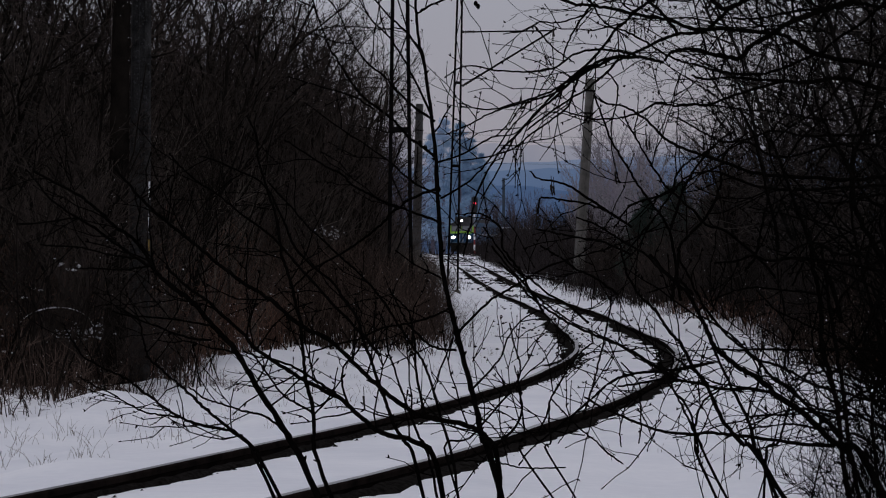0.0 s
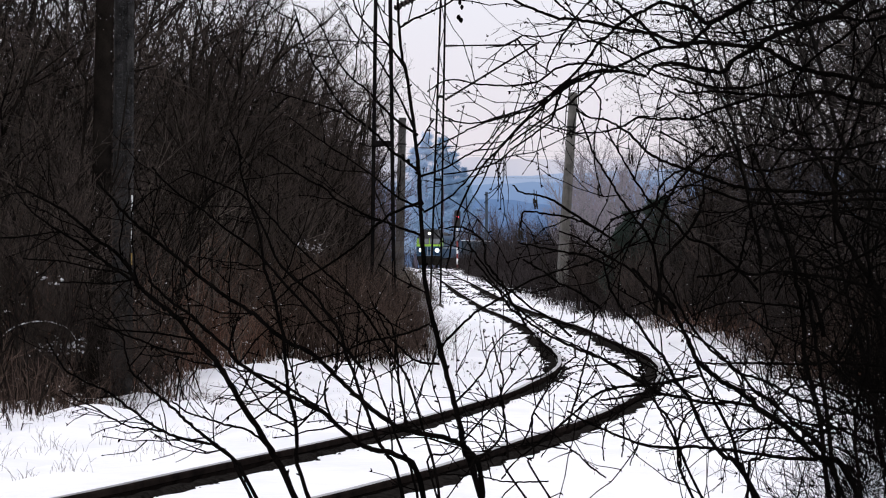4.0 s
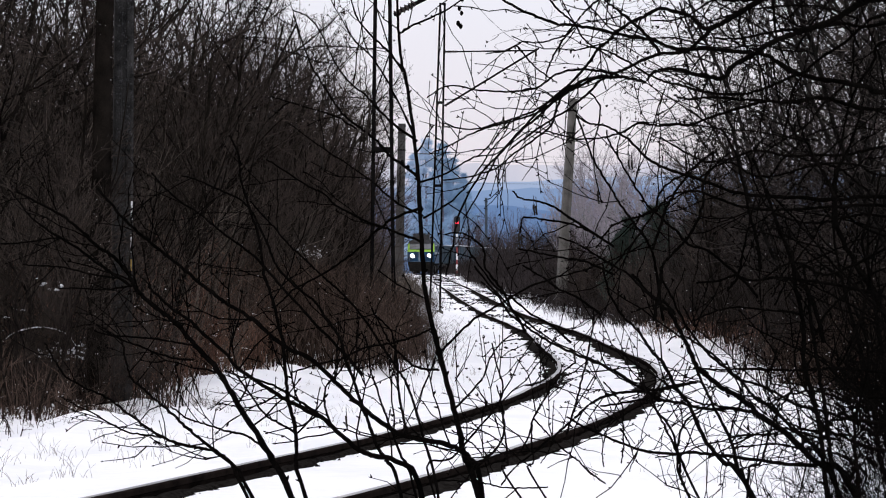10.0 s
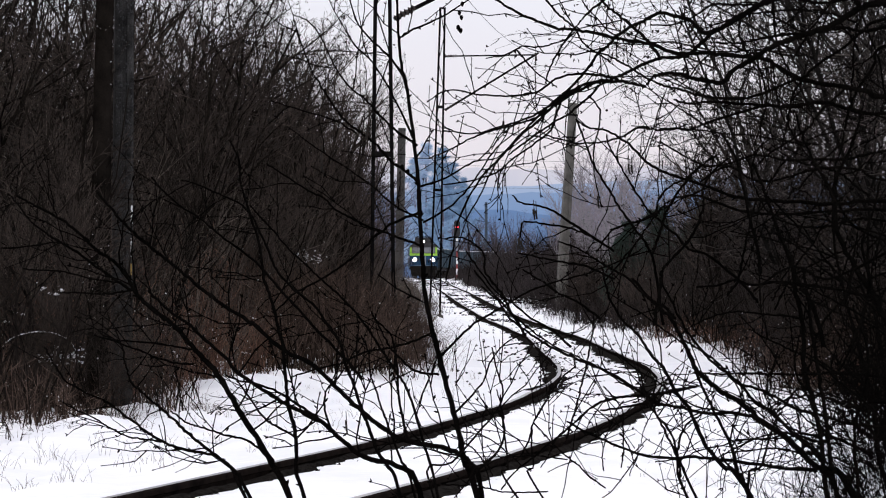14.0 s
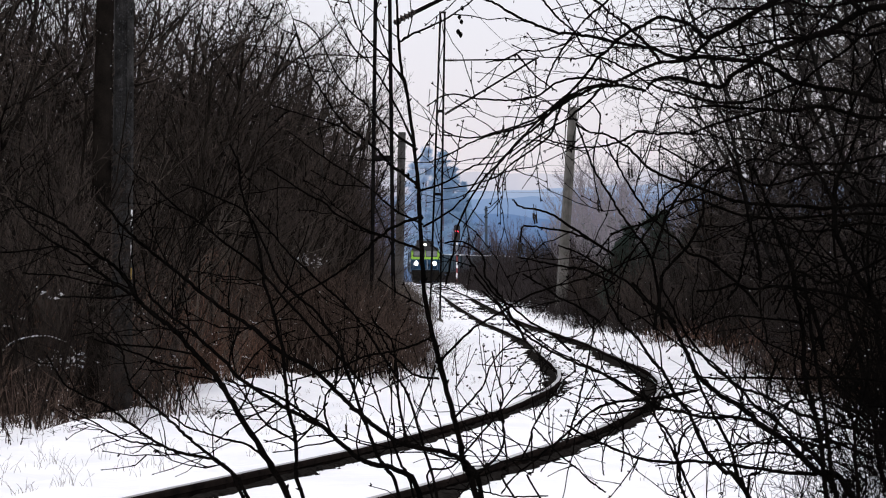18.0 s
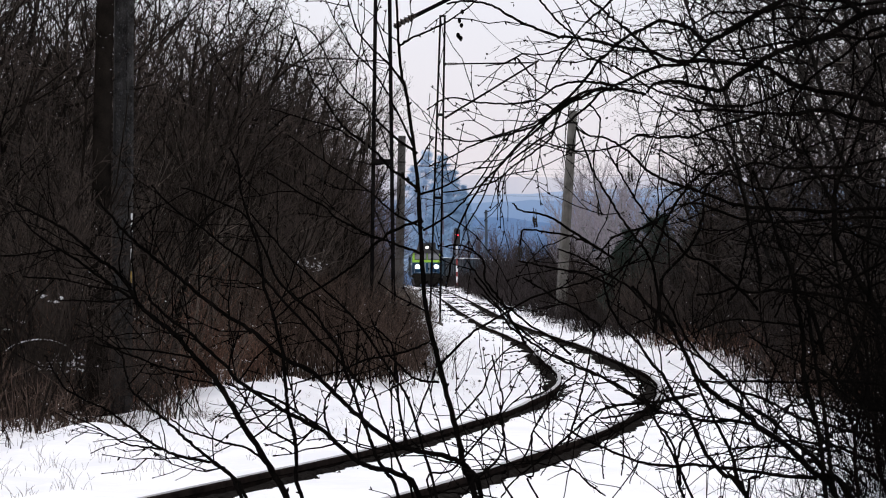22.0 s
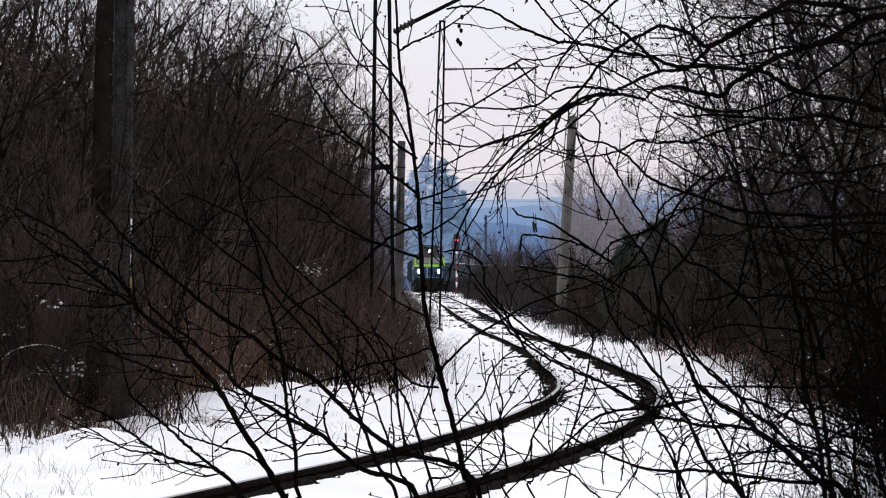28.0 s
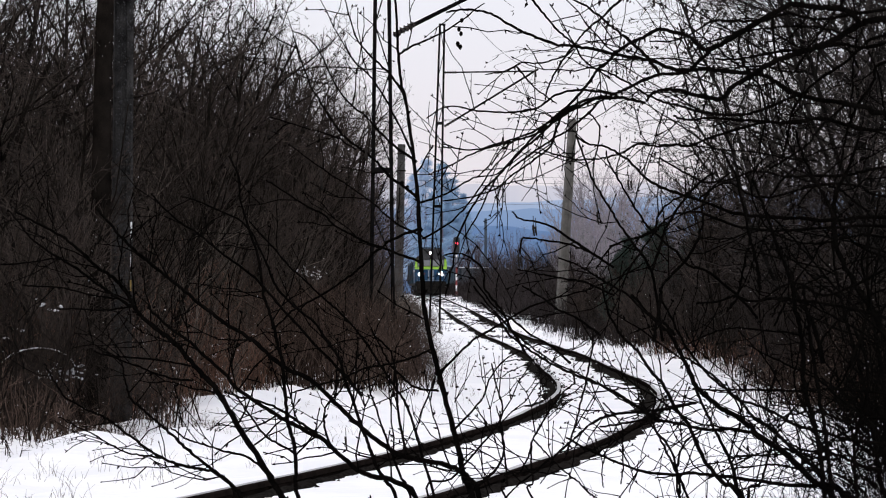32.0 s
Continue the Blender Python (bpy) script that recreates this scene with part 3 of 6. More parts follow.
# ---- the signal ----
def make_signal():
    x, y = 1.3, 352.0
    z0 = float(ground_height(x, y))
    root = tagged(new("railway_signal", None), "tall railway signal showing red, with a striped post", "signal")
    root.location = (x, y, z0)
    z = 2.5 - z0
    for i, (a, b, m) in enumerate(((-0.1, 0.5, "red"), (0.5, 1.05, "white"), (1.05, 1.5, "red"), (1.5, 2.1, "white"), (2.1, 2.7, "red"), (2.7, 3.55, "grey"), (3.55, 3.95, "white"))):
        part("post_band", cyl(bmesh.new(), (0, 0, z + (a + b) / 2 - 0.1), 0.085, b - a, "z", 14), M[m], root)
    bm = bmesh.new()
    box(bm, -0.29, 0.29, -0.05, 0.05, z + 3.9, z + 5.45, 0.1)
    part("backboard", bm, M["black"], root, "black rounded signal board")
    for k, zz in enumerate((4.3, 4.72, 5.15)):
        lens = part("lens", cyl(bmesh.new(), (0, -0.07, z + zz + 0.1), 0.13, 0.05, "y", 18), M["signal_red" if k == 1 else "black"], root, "lit red lens" if k == 1 else "dark unlit lens")
        bm = bmesh.new()
        bmesh.ops.create_cone(bm, cap_ends=False, segments=18, radius1=0.15, radius2=0.15, depth=0.25, matrix=Matrix.Translation((0, -0.17, z + zz + 0.1)) @ Matrix.Rotation(math.pi / 2, 4, "X"))
        bmesh.ops.delete(bm, geom=[f for f in bm.faces if f.calc_center_median().z < z + zz + 0.06], context="FACES")
        bmesh.ops.solidify(bm, geom=bm.faces[:], thickness=0.012)
        part("hood", bm, M["black"], lens)
    bm = bmesh.new()
    box(bm, -0.16, 0.16, -0.12, 0.12, z - 0.2, z + 0.1, 0.02)
    part("base_block", bm, M["concrete"], root)


make_signal()


# ---- the train ----
def make_loco():
    """Faces -y; its front stands at the origin, at rail height."""
    root = tagged(new("locomotive", None), "lime green and blue electric locomotive with lit headlamps", "locomotive")
    L = 15.9
    low = ((-1.47, 1.15), (1.47, 1.15), (1.5, 2.42), (-1.5, 2.42))
    high = ((-1.5, 2.424), (1.5, 2.424), (1.46, 3.3), (1.25, 3.6), (0.8, 3.78), (-0.8, 3.78), (-1.25, 3.6), (-1.46, 3.3))
    part("lower_body", extrude_shape(bmesh.new(), low, 0.55, L), M["blue"], root, "dark blue painted lower body")
    bm = extrude_shape(bmesh.new(), high, 0.55, 1.75)
    for v in bm.verts:
        if v.co.y < 1 and v.co.z > 2.5:
            v.co.y += (v.co.z - 2.42) * 0.32
    part("cab_front", bm, M["lime"], root, "lime green cab front")
    top = ((-1.47, 3.37), (1.47, 3.37), (1.28, 3.63), (0.82, 3.82), (-0.82, 3.82), (-1.28, 3.63))
    part("cab_roof", extrude_shape(bmesh.new(), top, 0.74, 1.745), M["roof"], root, "dark roof fairing above the windscreen")
    part("upper_body", extrude_shape(bmesh.new(), high, 1.754, L), M["blue"], root, "dark blue upper body")
    part("buffer_beam", box(bmesh.new(), -1.45, 1.45, 0.45, 0.75, 0.85, 1.3, 0.04), M["under"], root)
    bm = bmesh.new()
    box(bm, -1.3, 1.3, 0.6, 0.75, 0.25, 0.85, 0.03)
    part("snow_plough", bm, M["under"], root)
    for x in (-0.875, 0.875):
        bm = bmesh.new()
        cyl(bm, (x, 0.3, 1.05), 0.1, 0.4, "y", 14)
        cyl(bm, (x, 0.06, 1.05), 0.26, 0.06, "y", 20)
        part("buffer", bm, M["under"], root)
    bm = bmesh.new()
    box(bm, -0.06, 0.06, 0.1, 0.5, 0.95, 1.15, 0.02)
    box(bm, -0.09, 0.09, 0.05, 0.18, 0.75, 1.1, 0.02)
    part("coupling_hook", bm, M["under"], root)
    # raked windscreen panes
    tilt = math.atan(0.32)
    for x0, x1 in ((-1.22, -0.08), (0.08, 1.22)):
        bm = box(bmesh.new(), x0, x1, -0.02, 0.02, -0.32, 0.32, 0.015)
        p = part("windscreen", bm, M["glass"], root, "dark windscreen pane")
        p.matrix_basis = pose(0, 0.55 + (3.02 - 2.42) * 0.32 - 0.012, 3.02, -math.degrees(tilt), 0, 0)
        f = bmesh.new()
        for a, b, c, d in ((x0 - 0.04, x1 + 0.04, 0.32, 0.36), (x0 - 0.04, x1 + 0.04, -0.36, -0.32), (x0 - 0.04, x0, -0.32, 0.32), (x1, x1 + 0.04, -0.32, 0.32)):
            box(f, a, b, -0.028, 0.01, c, d)
        part("window_rubber", f, M["black"], p)
        w = bmesh.new()
        box(w, (x0 + x1) / 2 - 0.01, (x0 + x1) / 2 + 0.01, -0.05, -0.035, -0.3, 0.2)
        part("wiper", w, M["black"], p)
    for x, z in ((-0.95, 1.98), (0.95, 1.98)):
        ring = part("headlamp", cyl(bmesh.new(), (x, 0.52, z), 0.24, 0.14, "y", 22), M["grey"], root, "round headlamp in a grey ring")
        part("lamp_lens", cyl(bmesh.new(), (x, 0.44, z), 0.2, 0.03, "y", 22), M["lamp"], ring, "glowing warm white lens")
        q = x - math.copysign(0.36, x)
        part("marker_lamp", cyl(bmesh.new(), (q, 0.52, z + 0.02), 0.07, 0.1, "y", 14), M["marker"], root, "small red marker lamp")
    hood = part("top_lamp_box", box(bmesh.new(), -0.24, 0.24, 0.75, 1.25, 3.7, 4.14, 0.04), M["black"], root, "black box of the upper headlamp")
    part("lamp_lens", cyl(bmesh.new(), (0, 0.735, 3.95), 0.12, 0.03, "y", 20), M["lamp"], hood, "glowing warm white lens")
    for x in (-0.2, 0.2):
        part("front_stripe", box(bmesh.new(), x - 0.06, x + 0.06, 0.535, 0.56, 1.45, 2.36), M["grey"], root, "pale grey stripe on the blue front")
    bm = bmesh.new()
    for x in (-1.28, 1.28):
        cyl(bm, (x, 0.44, 1.75), 0.016, 0.75, "z", 8)
    cyl(bm, (0, 0.44, 1.38), 0.016, 2.2, "x", 8)
    part("handrail", bm, M["grey"], root)
    for side in (-1, 1):
        for y in (2.6, 4.6, 6.6, 8.6, 10.6, 12.6):
            part("side_window", box(bmesh.new(), side * 1.485 - 0.02, side * 1.485 + 0.02, y, y + 1.0, 2.62, 3.2, 0.01), M["glass"], root)
        part("side_stripe", box(bmesh.new(), side * 1.5 - 0.012, side * 1.5 + 0.012, 0.7, L - 0.2, 2.2, 2.4), M["grey"], root)
        part("cab_door", box(bmesh.new(), side * 1.49 - 0.02, side * 1.49 + 0.02, 1.55, 2.15, 1.25, 3.2, 0.01), M["blue"], root)
    for y0, y1, h in ((1.0, 3.6, 4.4), (5.2, 9.0, 4.12), (10.4, 12.0, 4.0)):
        part("roof_box", box(bmesh.new(), -0.9, 0.9, y0, y1, 3.7, h, 0.05), M["roof"], root, "dark roof equipment box")
    # pantographs: the one in front is folded, the one behind raised
    for y0, up in ((1.9, 0.35), (12.6, 1.3)):
        t = Tubes()
        for x in (-0.55, 0.55):
            t.tube([(x, y0, 4.05), (x * 0.8, y0 + 1.0, 4.1 + up * 0.5), (x * 0.6, y0 + 0.3, 4.1 + up)], 0.025, 0.02, 6)
        t.tube([(-0.85, y0 + 0.3, 4.08 + up), (-0.6, y0 + 0.3, 4.14 + up), (0.6, y0 + 0.3, 4.14 + up), (0.85, y0 + 0.3, 4.08 + up)], 0.035, 0.035, 6)
        for x in (-0.6, 0.6):
            for yy in (y0 - 0.2, y0 + 1.1):
                insulator(t, (x, yy, 3.75), (x, yy, 4.08), 4, 0.08)
        child("pantograph", t.mesh("pantograph", M["steel"]), root, "dark steel pantograph frame")
    bogies = []
    for y in (3.6, 12.3):
        b = part("bogie_frame", box(bmesh.new(), -1.12, 1.12, y - 2.0, y + 2.0, 0.55, 0.95, 0.06), M["under"], root)
        for x in (-1.16, 1.16):
            part("side_frame", box(bmesh.new(), x - 0.06, x + 0.06, y - 1.9, y + 1.9, 0.4, 0.9, 0.05), M["under"], b)
        for dy in (-1.5, 1.5):
            bogies.append(wheelset(root, y + dy, 0.6))
    return root, bogies


def wheelset(root, y, r):
    bm = bmesh.new()
    cyl(bm, (0, 0, 0), 0.08, 1.6, "x", 12)
    for x in (-0.75, 0.75):
        cyl(bm, (x, 0, 0), r, 0.13, "x", 28)
        cyl(bm, (x - math.copysign(0.08, x), 0, 0), r + 0.03, 0.03, "x", 28)
        cyl(bm, (x, 0, 0), r * 0.35, 0.2, "x", 10)
    w = part("wheelset", bm, M["under"], root)
    w.location = (0, y, r)
    return w


def make_wagon(paint, label, height):
    """An open ribbed goods wagon with snow on its load."""
    root = tagged(new("goods_wagon", None), label, "wagon", "wagons of the train")
    L = 13.6
    part("floor_frame", box(bmesh.new(), -1.35, 1.35, 0.3, L - 0.3, 0.95, 1.25, 0.03), M["under"], root)
    for x in (-1.42, 1.42):
        part("side_wall", box(bmesh.new(), x - 0.04, x + 0.04, 0.4, L - 0.4, 1.2, height, 0.02), M[paint], root)
        for k in range(11):
            y = 0.55 + k * (L - 1.1) / 10
            part("rib", box(bmesh.new(), x + math.copysign(0.04, x) - 0.05, x + math.copysign(0.04, x) + 0.05, y - 0.07, y + 0.07, 1.15, height - 0.02), M[paint], root)
        part("top_rail", box(bmesh.new(), x - 0.08, x + 0.08, 0.36, L - 0.36, height, height + 0.1, 0.02), M[paint], root)
    for y in (0.4, L - 0.4):
        part("end_wall", box(bmesh.new(), -1.38, 1.38, y - 0.04, y + 0.04, 1.2, height + 0.05, 0.02), M[paint], root)
    bm = bmesh.new()
    r = bmesh.ops.create_grid(bm, x_segments=8, y_segments=40, size=1)
    rng = random.Random(int(height * 100))
    for v in bm.verts:
        e = 1 - abs(v.co.x) ** 2
        v.co = Vector((v.co.x * 1.38, L / 2 + v.co.y * (L / 2 - 0.45), height - 0.05 + 0.22 * e + rng.uniform(0, 0.06)))
    part("snowy_load", bm, M["snow"], root, "load covered with white snow", True)
    sets = []
    for y in (2.6, L - 2.6):
        b = part("bogie_frame", box(bmesh.new(), -1.05, 1.05, y - 1.3, y + 1.3, 0.5, 0.85, 0.05), M["under"], root)
        for dy in (-0.9, 0.9):
            sets.append(wheelset(root, y + dy, 0.46))
    for y in (0.15, L - 0.15):
        for x in (-0.875, 0.875):
            part("buffer", cyl(bmesh.new(), (x, y, 1.05), 0.22, 0.3, "y", 14), M["under"], root)
    return root, sets


loco, loco_wheels = make_loco()
wagons = [make_wagon(p, l, h) for p, l, h in (
    ("wagon_blue", "blue ribbed open goods wagon with snow on its load", 3.15), ("wagon_blue", "blue open goods wagon dusted with snow", 3.2),
    ("wagon_blue", "teal ribbed open goods wagon with snow on its load", 3.1), ("wagon_grey", "grey open goods wagon dusted with snow", 3.15),
    ("wagon_blue", "teal-blue open goods wagon with snow on its load", 3.2),
    ("wagon_blue", "dark blue open goods wagon dusted with snow", 3.15), ("wagon_grey", "dark grey ribbed open goods wagon", 3.1),
    ("wagon_blue", "blue ribbed open goods wagon with snowy top", 3.2), ("wagon_blue", "blue open goods wagon with a white load", 3.15),
    ("wagon_grey", "grey open goods wagon with a snowy load", 3.2))]


def rolling_rows(start, length):
    """Poses of a vehicle whose front stands at arc length start(t)."""
    rows = []
    for i in range(33):
        a, b = along(start(i) + 2.8), along(start(i) + length - 2.8)
        d = Vector((b[0] - a[0], b[1] - a[1], b[2] - a[2])).normalized()
        p = Vector(a[:3]) - d * 2.8
        rows.append((float(i), pose(p.x, p.y, p.z, math.degrees(math.asin(d.z)), 0, -math.degrees(math.atan2(d.x, d.y)))))
    return rows


SPEED = 3.0


def motions():
    front = 429.5
    walk(loco, rolling_rows(lambda t: front - SPEED * t, 15.9))
    place = front + 16.2
    for root, _ in wagons:
        walk(root, rolling_rows(lambda t, p=place: p - SPEED * t, 13.6))
        place += 13.9
    for sets, r in [(loco_wheels, 0.6)] + [(s, 0.46) for _, s in wagons]:
        for w in sets:
            y = w.location.y
            walk(w, [(i * 0.2, pose(0, y, r, math.degrees(SPEED * i * 0.2 / r), 0, 0)) for i in range(161)])


# ---- woods ----
def grow(rng, wood, twigs, start, way, length, r, level, deep, spread, lift, buds=None):
    """One stem with side shoots: thick wood and thin twigs go to two meshes."""
    n = (6, 5, 4, 3)[level]
    wild = (0.11, 0.22, 0.34, 0.42)[level]
    if level >= 2:
        r = max(r, 0.0048 if level == 2 else 0.0037)
    p = Vector(start)
    d = Vector(way).normalized()
    pts = [p.copy()]
    for _ in range(n):
        d = (d + Vector((rng.gauss(0, wild), rng.gauss(0, wild), rng.gauss(0, wild * 0.6) + lift))).normalized()
        p = p + d * (length / n)
        pts.append(p.copy())
    (wood if level < 2 else twigs).tube(pts, r, r * (0.35 if level < deep else 0.5), 5 if level == 0 else (4 if level == 1 else 3))
    if level >= deep:
        if buds is not None and rng.random() < 0.5:
            buds.append(pts[-1])
        return
    count = (rng.randint(10, 13), rng.randint(6, 8) if deep == 3 else rng.randint(10, 13), rng.randint(3, 5))[level]
    for i in range(count):
        u = rng.uniform(0.22 if level == 0 else 0.12, 1.0)
        k = min(int(u * n), n - 1)
        q = pts[k].lerp(pts[k + 1], u * n - k)
        dd = (pts[k + 1] - pts[k]).normalized()
        side = Vector((rng.gauss(0, 1), rng.gauss(0, 1), rng.gauss(0, 0.4)))
        side = (side - dd * side.dot(dd)).normalized()
        grow(rng, wood, twigs, q, dd + side * spread * rng.uniform(0.6, 1.2), length * rng.uniform(0.32, 0.55) * (1.15 - 0.5 * u), r * (0.5 - 0.2 * u), level + 1, deep, spread, lift, buds)


def make_tree(seed, height, stems, bark, twig, label, spread=0.75, lift=0.06, leaves=0, name="bare_tree", category="tree", deep=3, thick=0.0088):
    rng = random.Random(seed)
    root = tagged(new(name, None), label, category, "bare trees and shrubs of the wood")
    wood, tw = Tubes(), Tubes()
    ends = [] if leaves else None
    for i in range(stems):
        a = rng.uniform(0, 6.28)
        lean = rng.uniform(0.02, 0.3) if stems > 1 else 0.06
        h = height * rng.uniform(0.75, 1.0) if i else height
        grow(rng, wood, tw, (math.cos(a) * 0.12 * (stems > 1), math.sin(a) * 0.12 * (stems > 1), -0.2), (math.cos(a) * lean, math.sin(a) * lean, 1), h, thick * height / (1 + 0.25 * (stems > 2)), 0, deep, spread, lift, ends)
    child("trunk", wood.mesh("trunk", bark), root)
    child("crown", tw.mesh("crown", twig), root, "bare twiggy crown")
    if leaves:
        t = Tubes()
        for p in rng.sample(ends, min(leaves // 2, len(ends))):
            for _ in range(rng.randint(1, 3)):
                t.leaf(p + Vector((rng.gauss(0, 0.03), rng.gauss(0, 0.03), rng.gauss(-0.02, 0.03))), rng.uniform(0.02, 0.044), rng)
        tagged(child("dry_leaves", t.mesh("dry_leaves", M["leaf"]), root, "clinging dead leaves and cones"), kind="stuff")
    return root


def make_pine(seed, height, label, needles=None):
    rng = random.Random(seed)
    root = tagged(new("pine_tree", None), label, "tree")
    wood, tw = Tubes(), Tubes()
    wood.tube([(0, 0, -0.2), (0.03, 0, height * 0.5), (0, 0.02, height)], 0.018 * height, 0.02, 7)
    z = height * 0.12
    while z < height:
        for k in range(6):
            a = rng.uniform(0, 6.28)
            ln = (height - z) * 0.33 * rng.uniform(0.7, 1.1) + 0.15
            e = Vector((math.cos(a) * ln, math.sin(a) * ln, z + ln * rng.uniform(0.05, 0.5)))
            s = Vector((0, 0, z))
            wood.tube([s, s.lerp(e, 0.5) + Vector((0, 0, -0.03)), e], 0.02, 0.008, 4)
            for j in range(26 if height < 8 else 48):
                p = s.lerp(e, rng.uniform(0.3, 1.0))
                d = Vector((rng.gauss(0, 1), rng.gauss(0, 1), rng.gauss(0.4, 0.8))).normalized() * rng.uniform(0.15, 0.3) * max(1, height / 6)
                tw.tube([p, p + d], 0.022 * max(1, height / 6), 0.006, 3)
        z += height * 0.055
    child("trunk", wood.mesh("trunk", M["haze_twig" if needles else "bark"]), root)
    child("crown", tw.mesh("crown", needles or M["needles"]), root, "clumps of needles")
    return root


TREES = [
    make_tree(1, 6.6, 1, M["bark"], M["twig"], "slender bare tree with a fine twiggy crown", 0.95, 0.02, leaves=1000),
    make_tree(2, 7.0, 2, M["bark"], M["twig"], "bare twin-stemmed tree with dark bark", 0.9, 0.03, leaves=1100),
    make_tree(3, 6.2, 2, M["bark"], M["twig"], "bare many-stemmed alder with dry cones", 0.85, 0.03, leaves=1200),
    make_tree(4, 7.4, 1, M["bark"], M["twig"], "tall thin bare tree in a dense wood", 0.65, 0.1, leaves=800),
    make_tree(5, 5.6, 3, M["bark"], M["twig"], "bushy bare willow with many stems", 0.6, 0.1),
]
GREY_TREES = [
    make_tree(51, 7.2, 1, M["grey_bark"], M["grey_twig"], "tall bare grey-brown tree with a dense fine crown", 1.15, 0.02, leaves=1500, thick=0.0056),
    make_tree(52, 7.6, 2, M["grey_bark"], M["grey_twig"], "bare twin-stemmed alder, crown full of dry cones", 1.25, 0.0, leaves=1700, thick=0.0056),
    make_tree(53, 6.8, 1, M["grey_bark"], M["grey_twig"], "bare grey tree with drooping dry leaf clusters", 1.3, -0.02, leaves=1600, thick=0.0056),
]
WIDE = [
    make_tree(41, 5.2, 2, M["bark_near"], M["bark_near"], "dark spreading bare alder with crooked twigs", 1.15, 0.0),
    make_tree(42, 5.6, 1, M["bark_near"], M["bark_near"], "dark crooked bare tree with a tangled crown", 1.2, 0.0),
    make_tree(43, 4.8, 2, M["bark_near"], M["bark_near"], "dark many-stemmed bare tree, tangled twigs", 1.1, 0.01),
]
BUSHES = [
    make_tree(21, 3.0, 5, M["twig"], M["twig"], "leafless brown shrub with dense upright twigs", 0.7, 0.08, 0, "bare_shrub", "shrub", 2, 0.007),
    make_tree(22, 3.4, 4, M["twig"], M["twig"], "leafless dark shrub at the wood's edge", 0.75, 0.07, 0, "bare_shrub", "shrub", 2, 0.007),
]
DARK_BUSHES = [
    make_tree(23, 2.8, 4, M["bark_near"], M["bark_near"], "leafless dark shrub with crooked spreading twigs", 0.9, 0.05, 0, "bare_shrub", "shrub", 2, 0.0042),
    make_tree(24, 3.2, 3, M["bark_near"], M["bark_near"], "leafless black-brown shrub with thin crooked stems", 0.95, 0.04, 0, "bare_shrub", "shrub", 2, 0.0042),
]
BIRCHES = [
    make_tree(31, 6.4, 1, M["birch_bark"], M["birch_twig"], "pale-stemmed bare birch with a lilac-brown crown", 0.55, 0.12, deep=2, thick=0.011),
    make_tree(32, 5.6, 2, M["birch_bark"], M["birch_twig"], "small bare birch with two pale stems", 0.55, 0.12, deep=2, thick=0.011),
]
_used = set()


def plant(source, x, y, size, turn, sink=0.0):
    m = Matrix.Translation((x, y, float(ground_height(x, y)) - 0.05 - sink)) @ Matrix.Rotation(turn, 4, "Z")
    if source.name not in _used:
        _used.add(source.name)
        ob = source
        ob.matrix_world = m @ Matrix.Diagonal((size, size, size, 1))
        return ob
    ob = copy_thing(source, m)
    ob.scale = (size, size, size)
    return ob


def left_edge(y):
    """How far left of the track's middle the wood begins."""
    return float(np.interp(y, (0, 36, 48, 70, 85, 100, 150, 260), (5.0, 4.7, 4.9, 4.9, 5.0, 5.0, 4.6, 4.4)))


def right_edge(y):
    return float(np.interp(y, (0, 30, 56, 80, 110, 150, 220, 400, 430, 470), (3.6, 3.0, 2.75, 2.65, 2.35, 1.85, 1.75, 1.7, 2.3, 4.0)))


def spread(source):
    """Height of a tree's top and half the width of its crown."""
    co = [v.co for c in source.children for v in c.data.vertices]
    return max(v.z for v in co), sorted(math.hypot(v.x, v.y) for v in co)[int(len(co) * 0.97)]


def plant_edge(source, x, y, size, turn, hem=0.84):
    """A tree of the left wood, whose outline comes down in a round shoulder towards its far end."""
    top, half = SPREADS[source.name]
    z = float(ground_height(x, y))
    for _ in range(3):
        limit = 1.185 - z + y * float(np.interp(x / y, (-0.1, -0.057, -0.038, -0.0273, -0.021), (0.1, 0.088, 0.077, 0.064, 0.047)))
        size = min(size, limit / top)
        x = min(x, -0.0188 * y - hem * half * size)
    plant(source, x, y, size, turn)


def plant_right(source, x, y, size, turn):
    """A tree of the right wood, whose crowns stay back from the line."""
    plant(source, max(x, 0.061 * y + 0.66 * SPREADS[source.name][1] * size), y, size, turn)


SPREADS = {source.name: spread(source) for source in TREES + GREY_TREES}


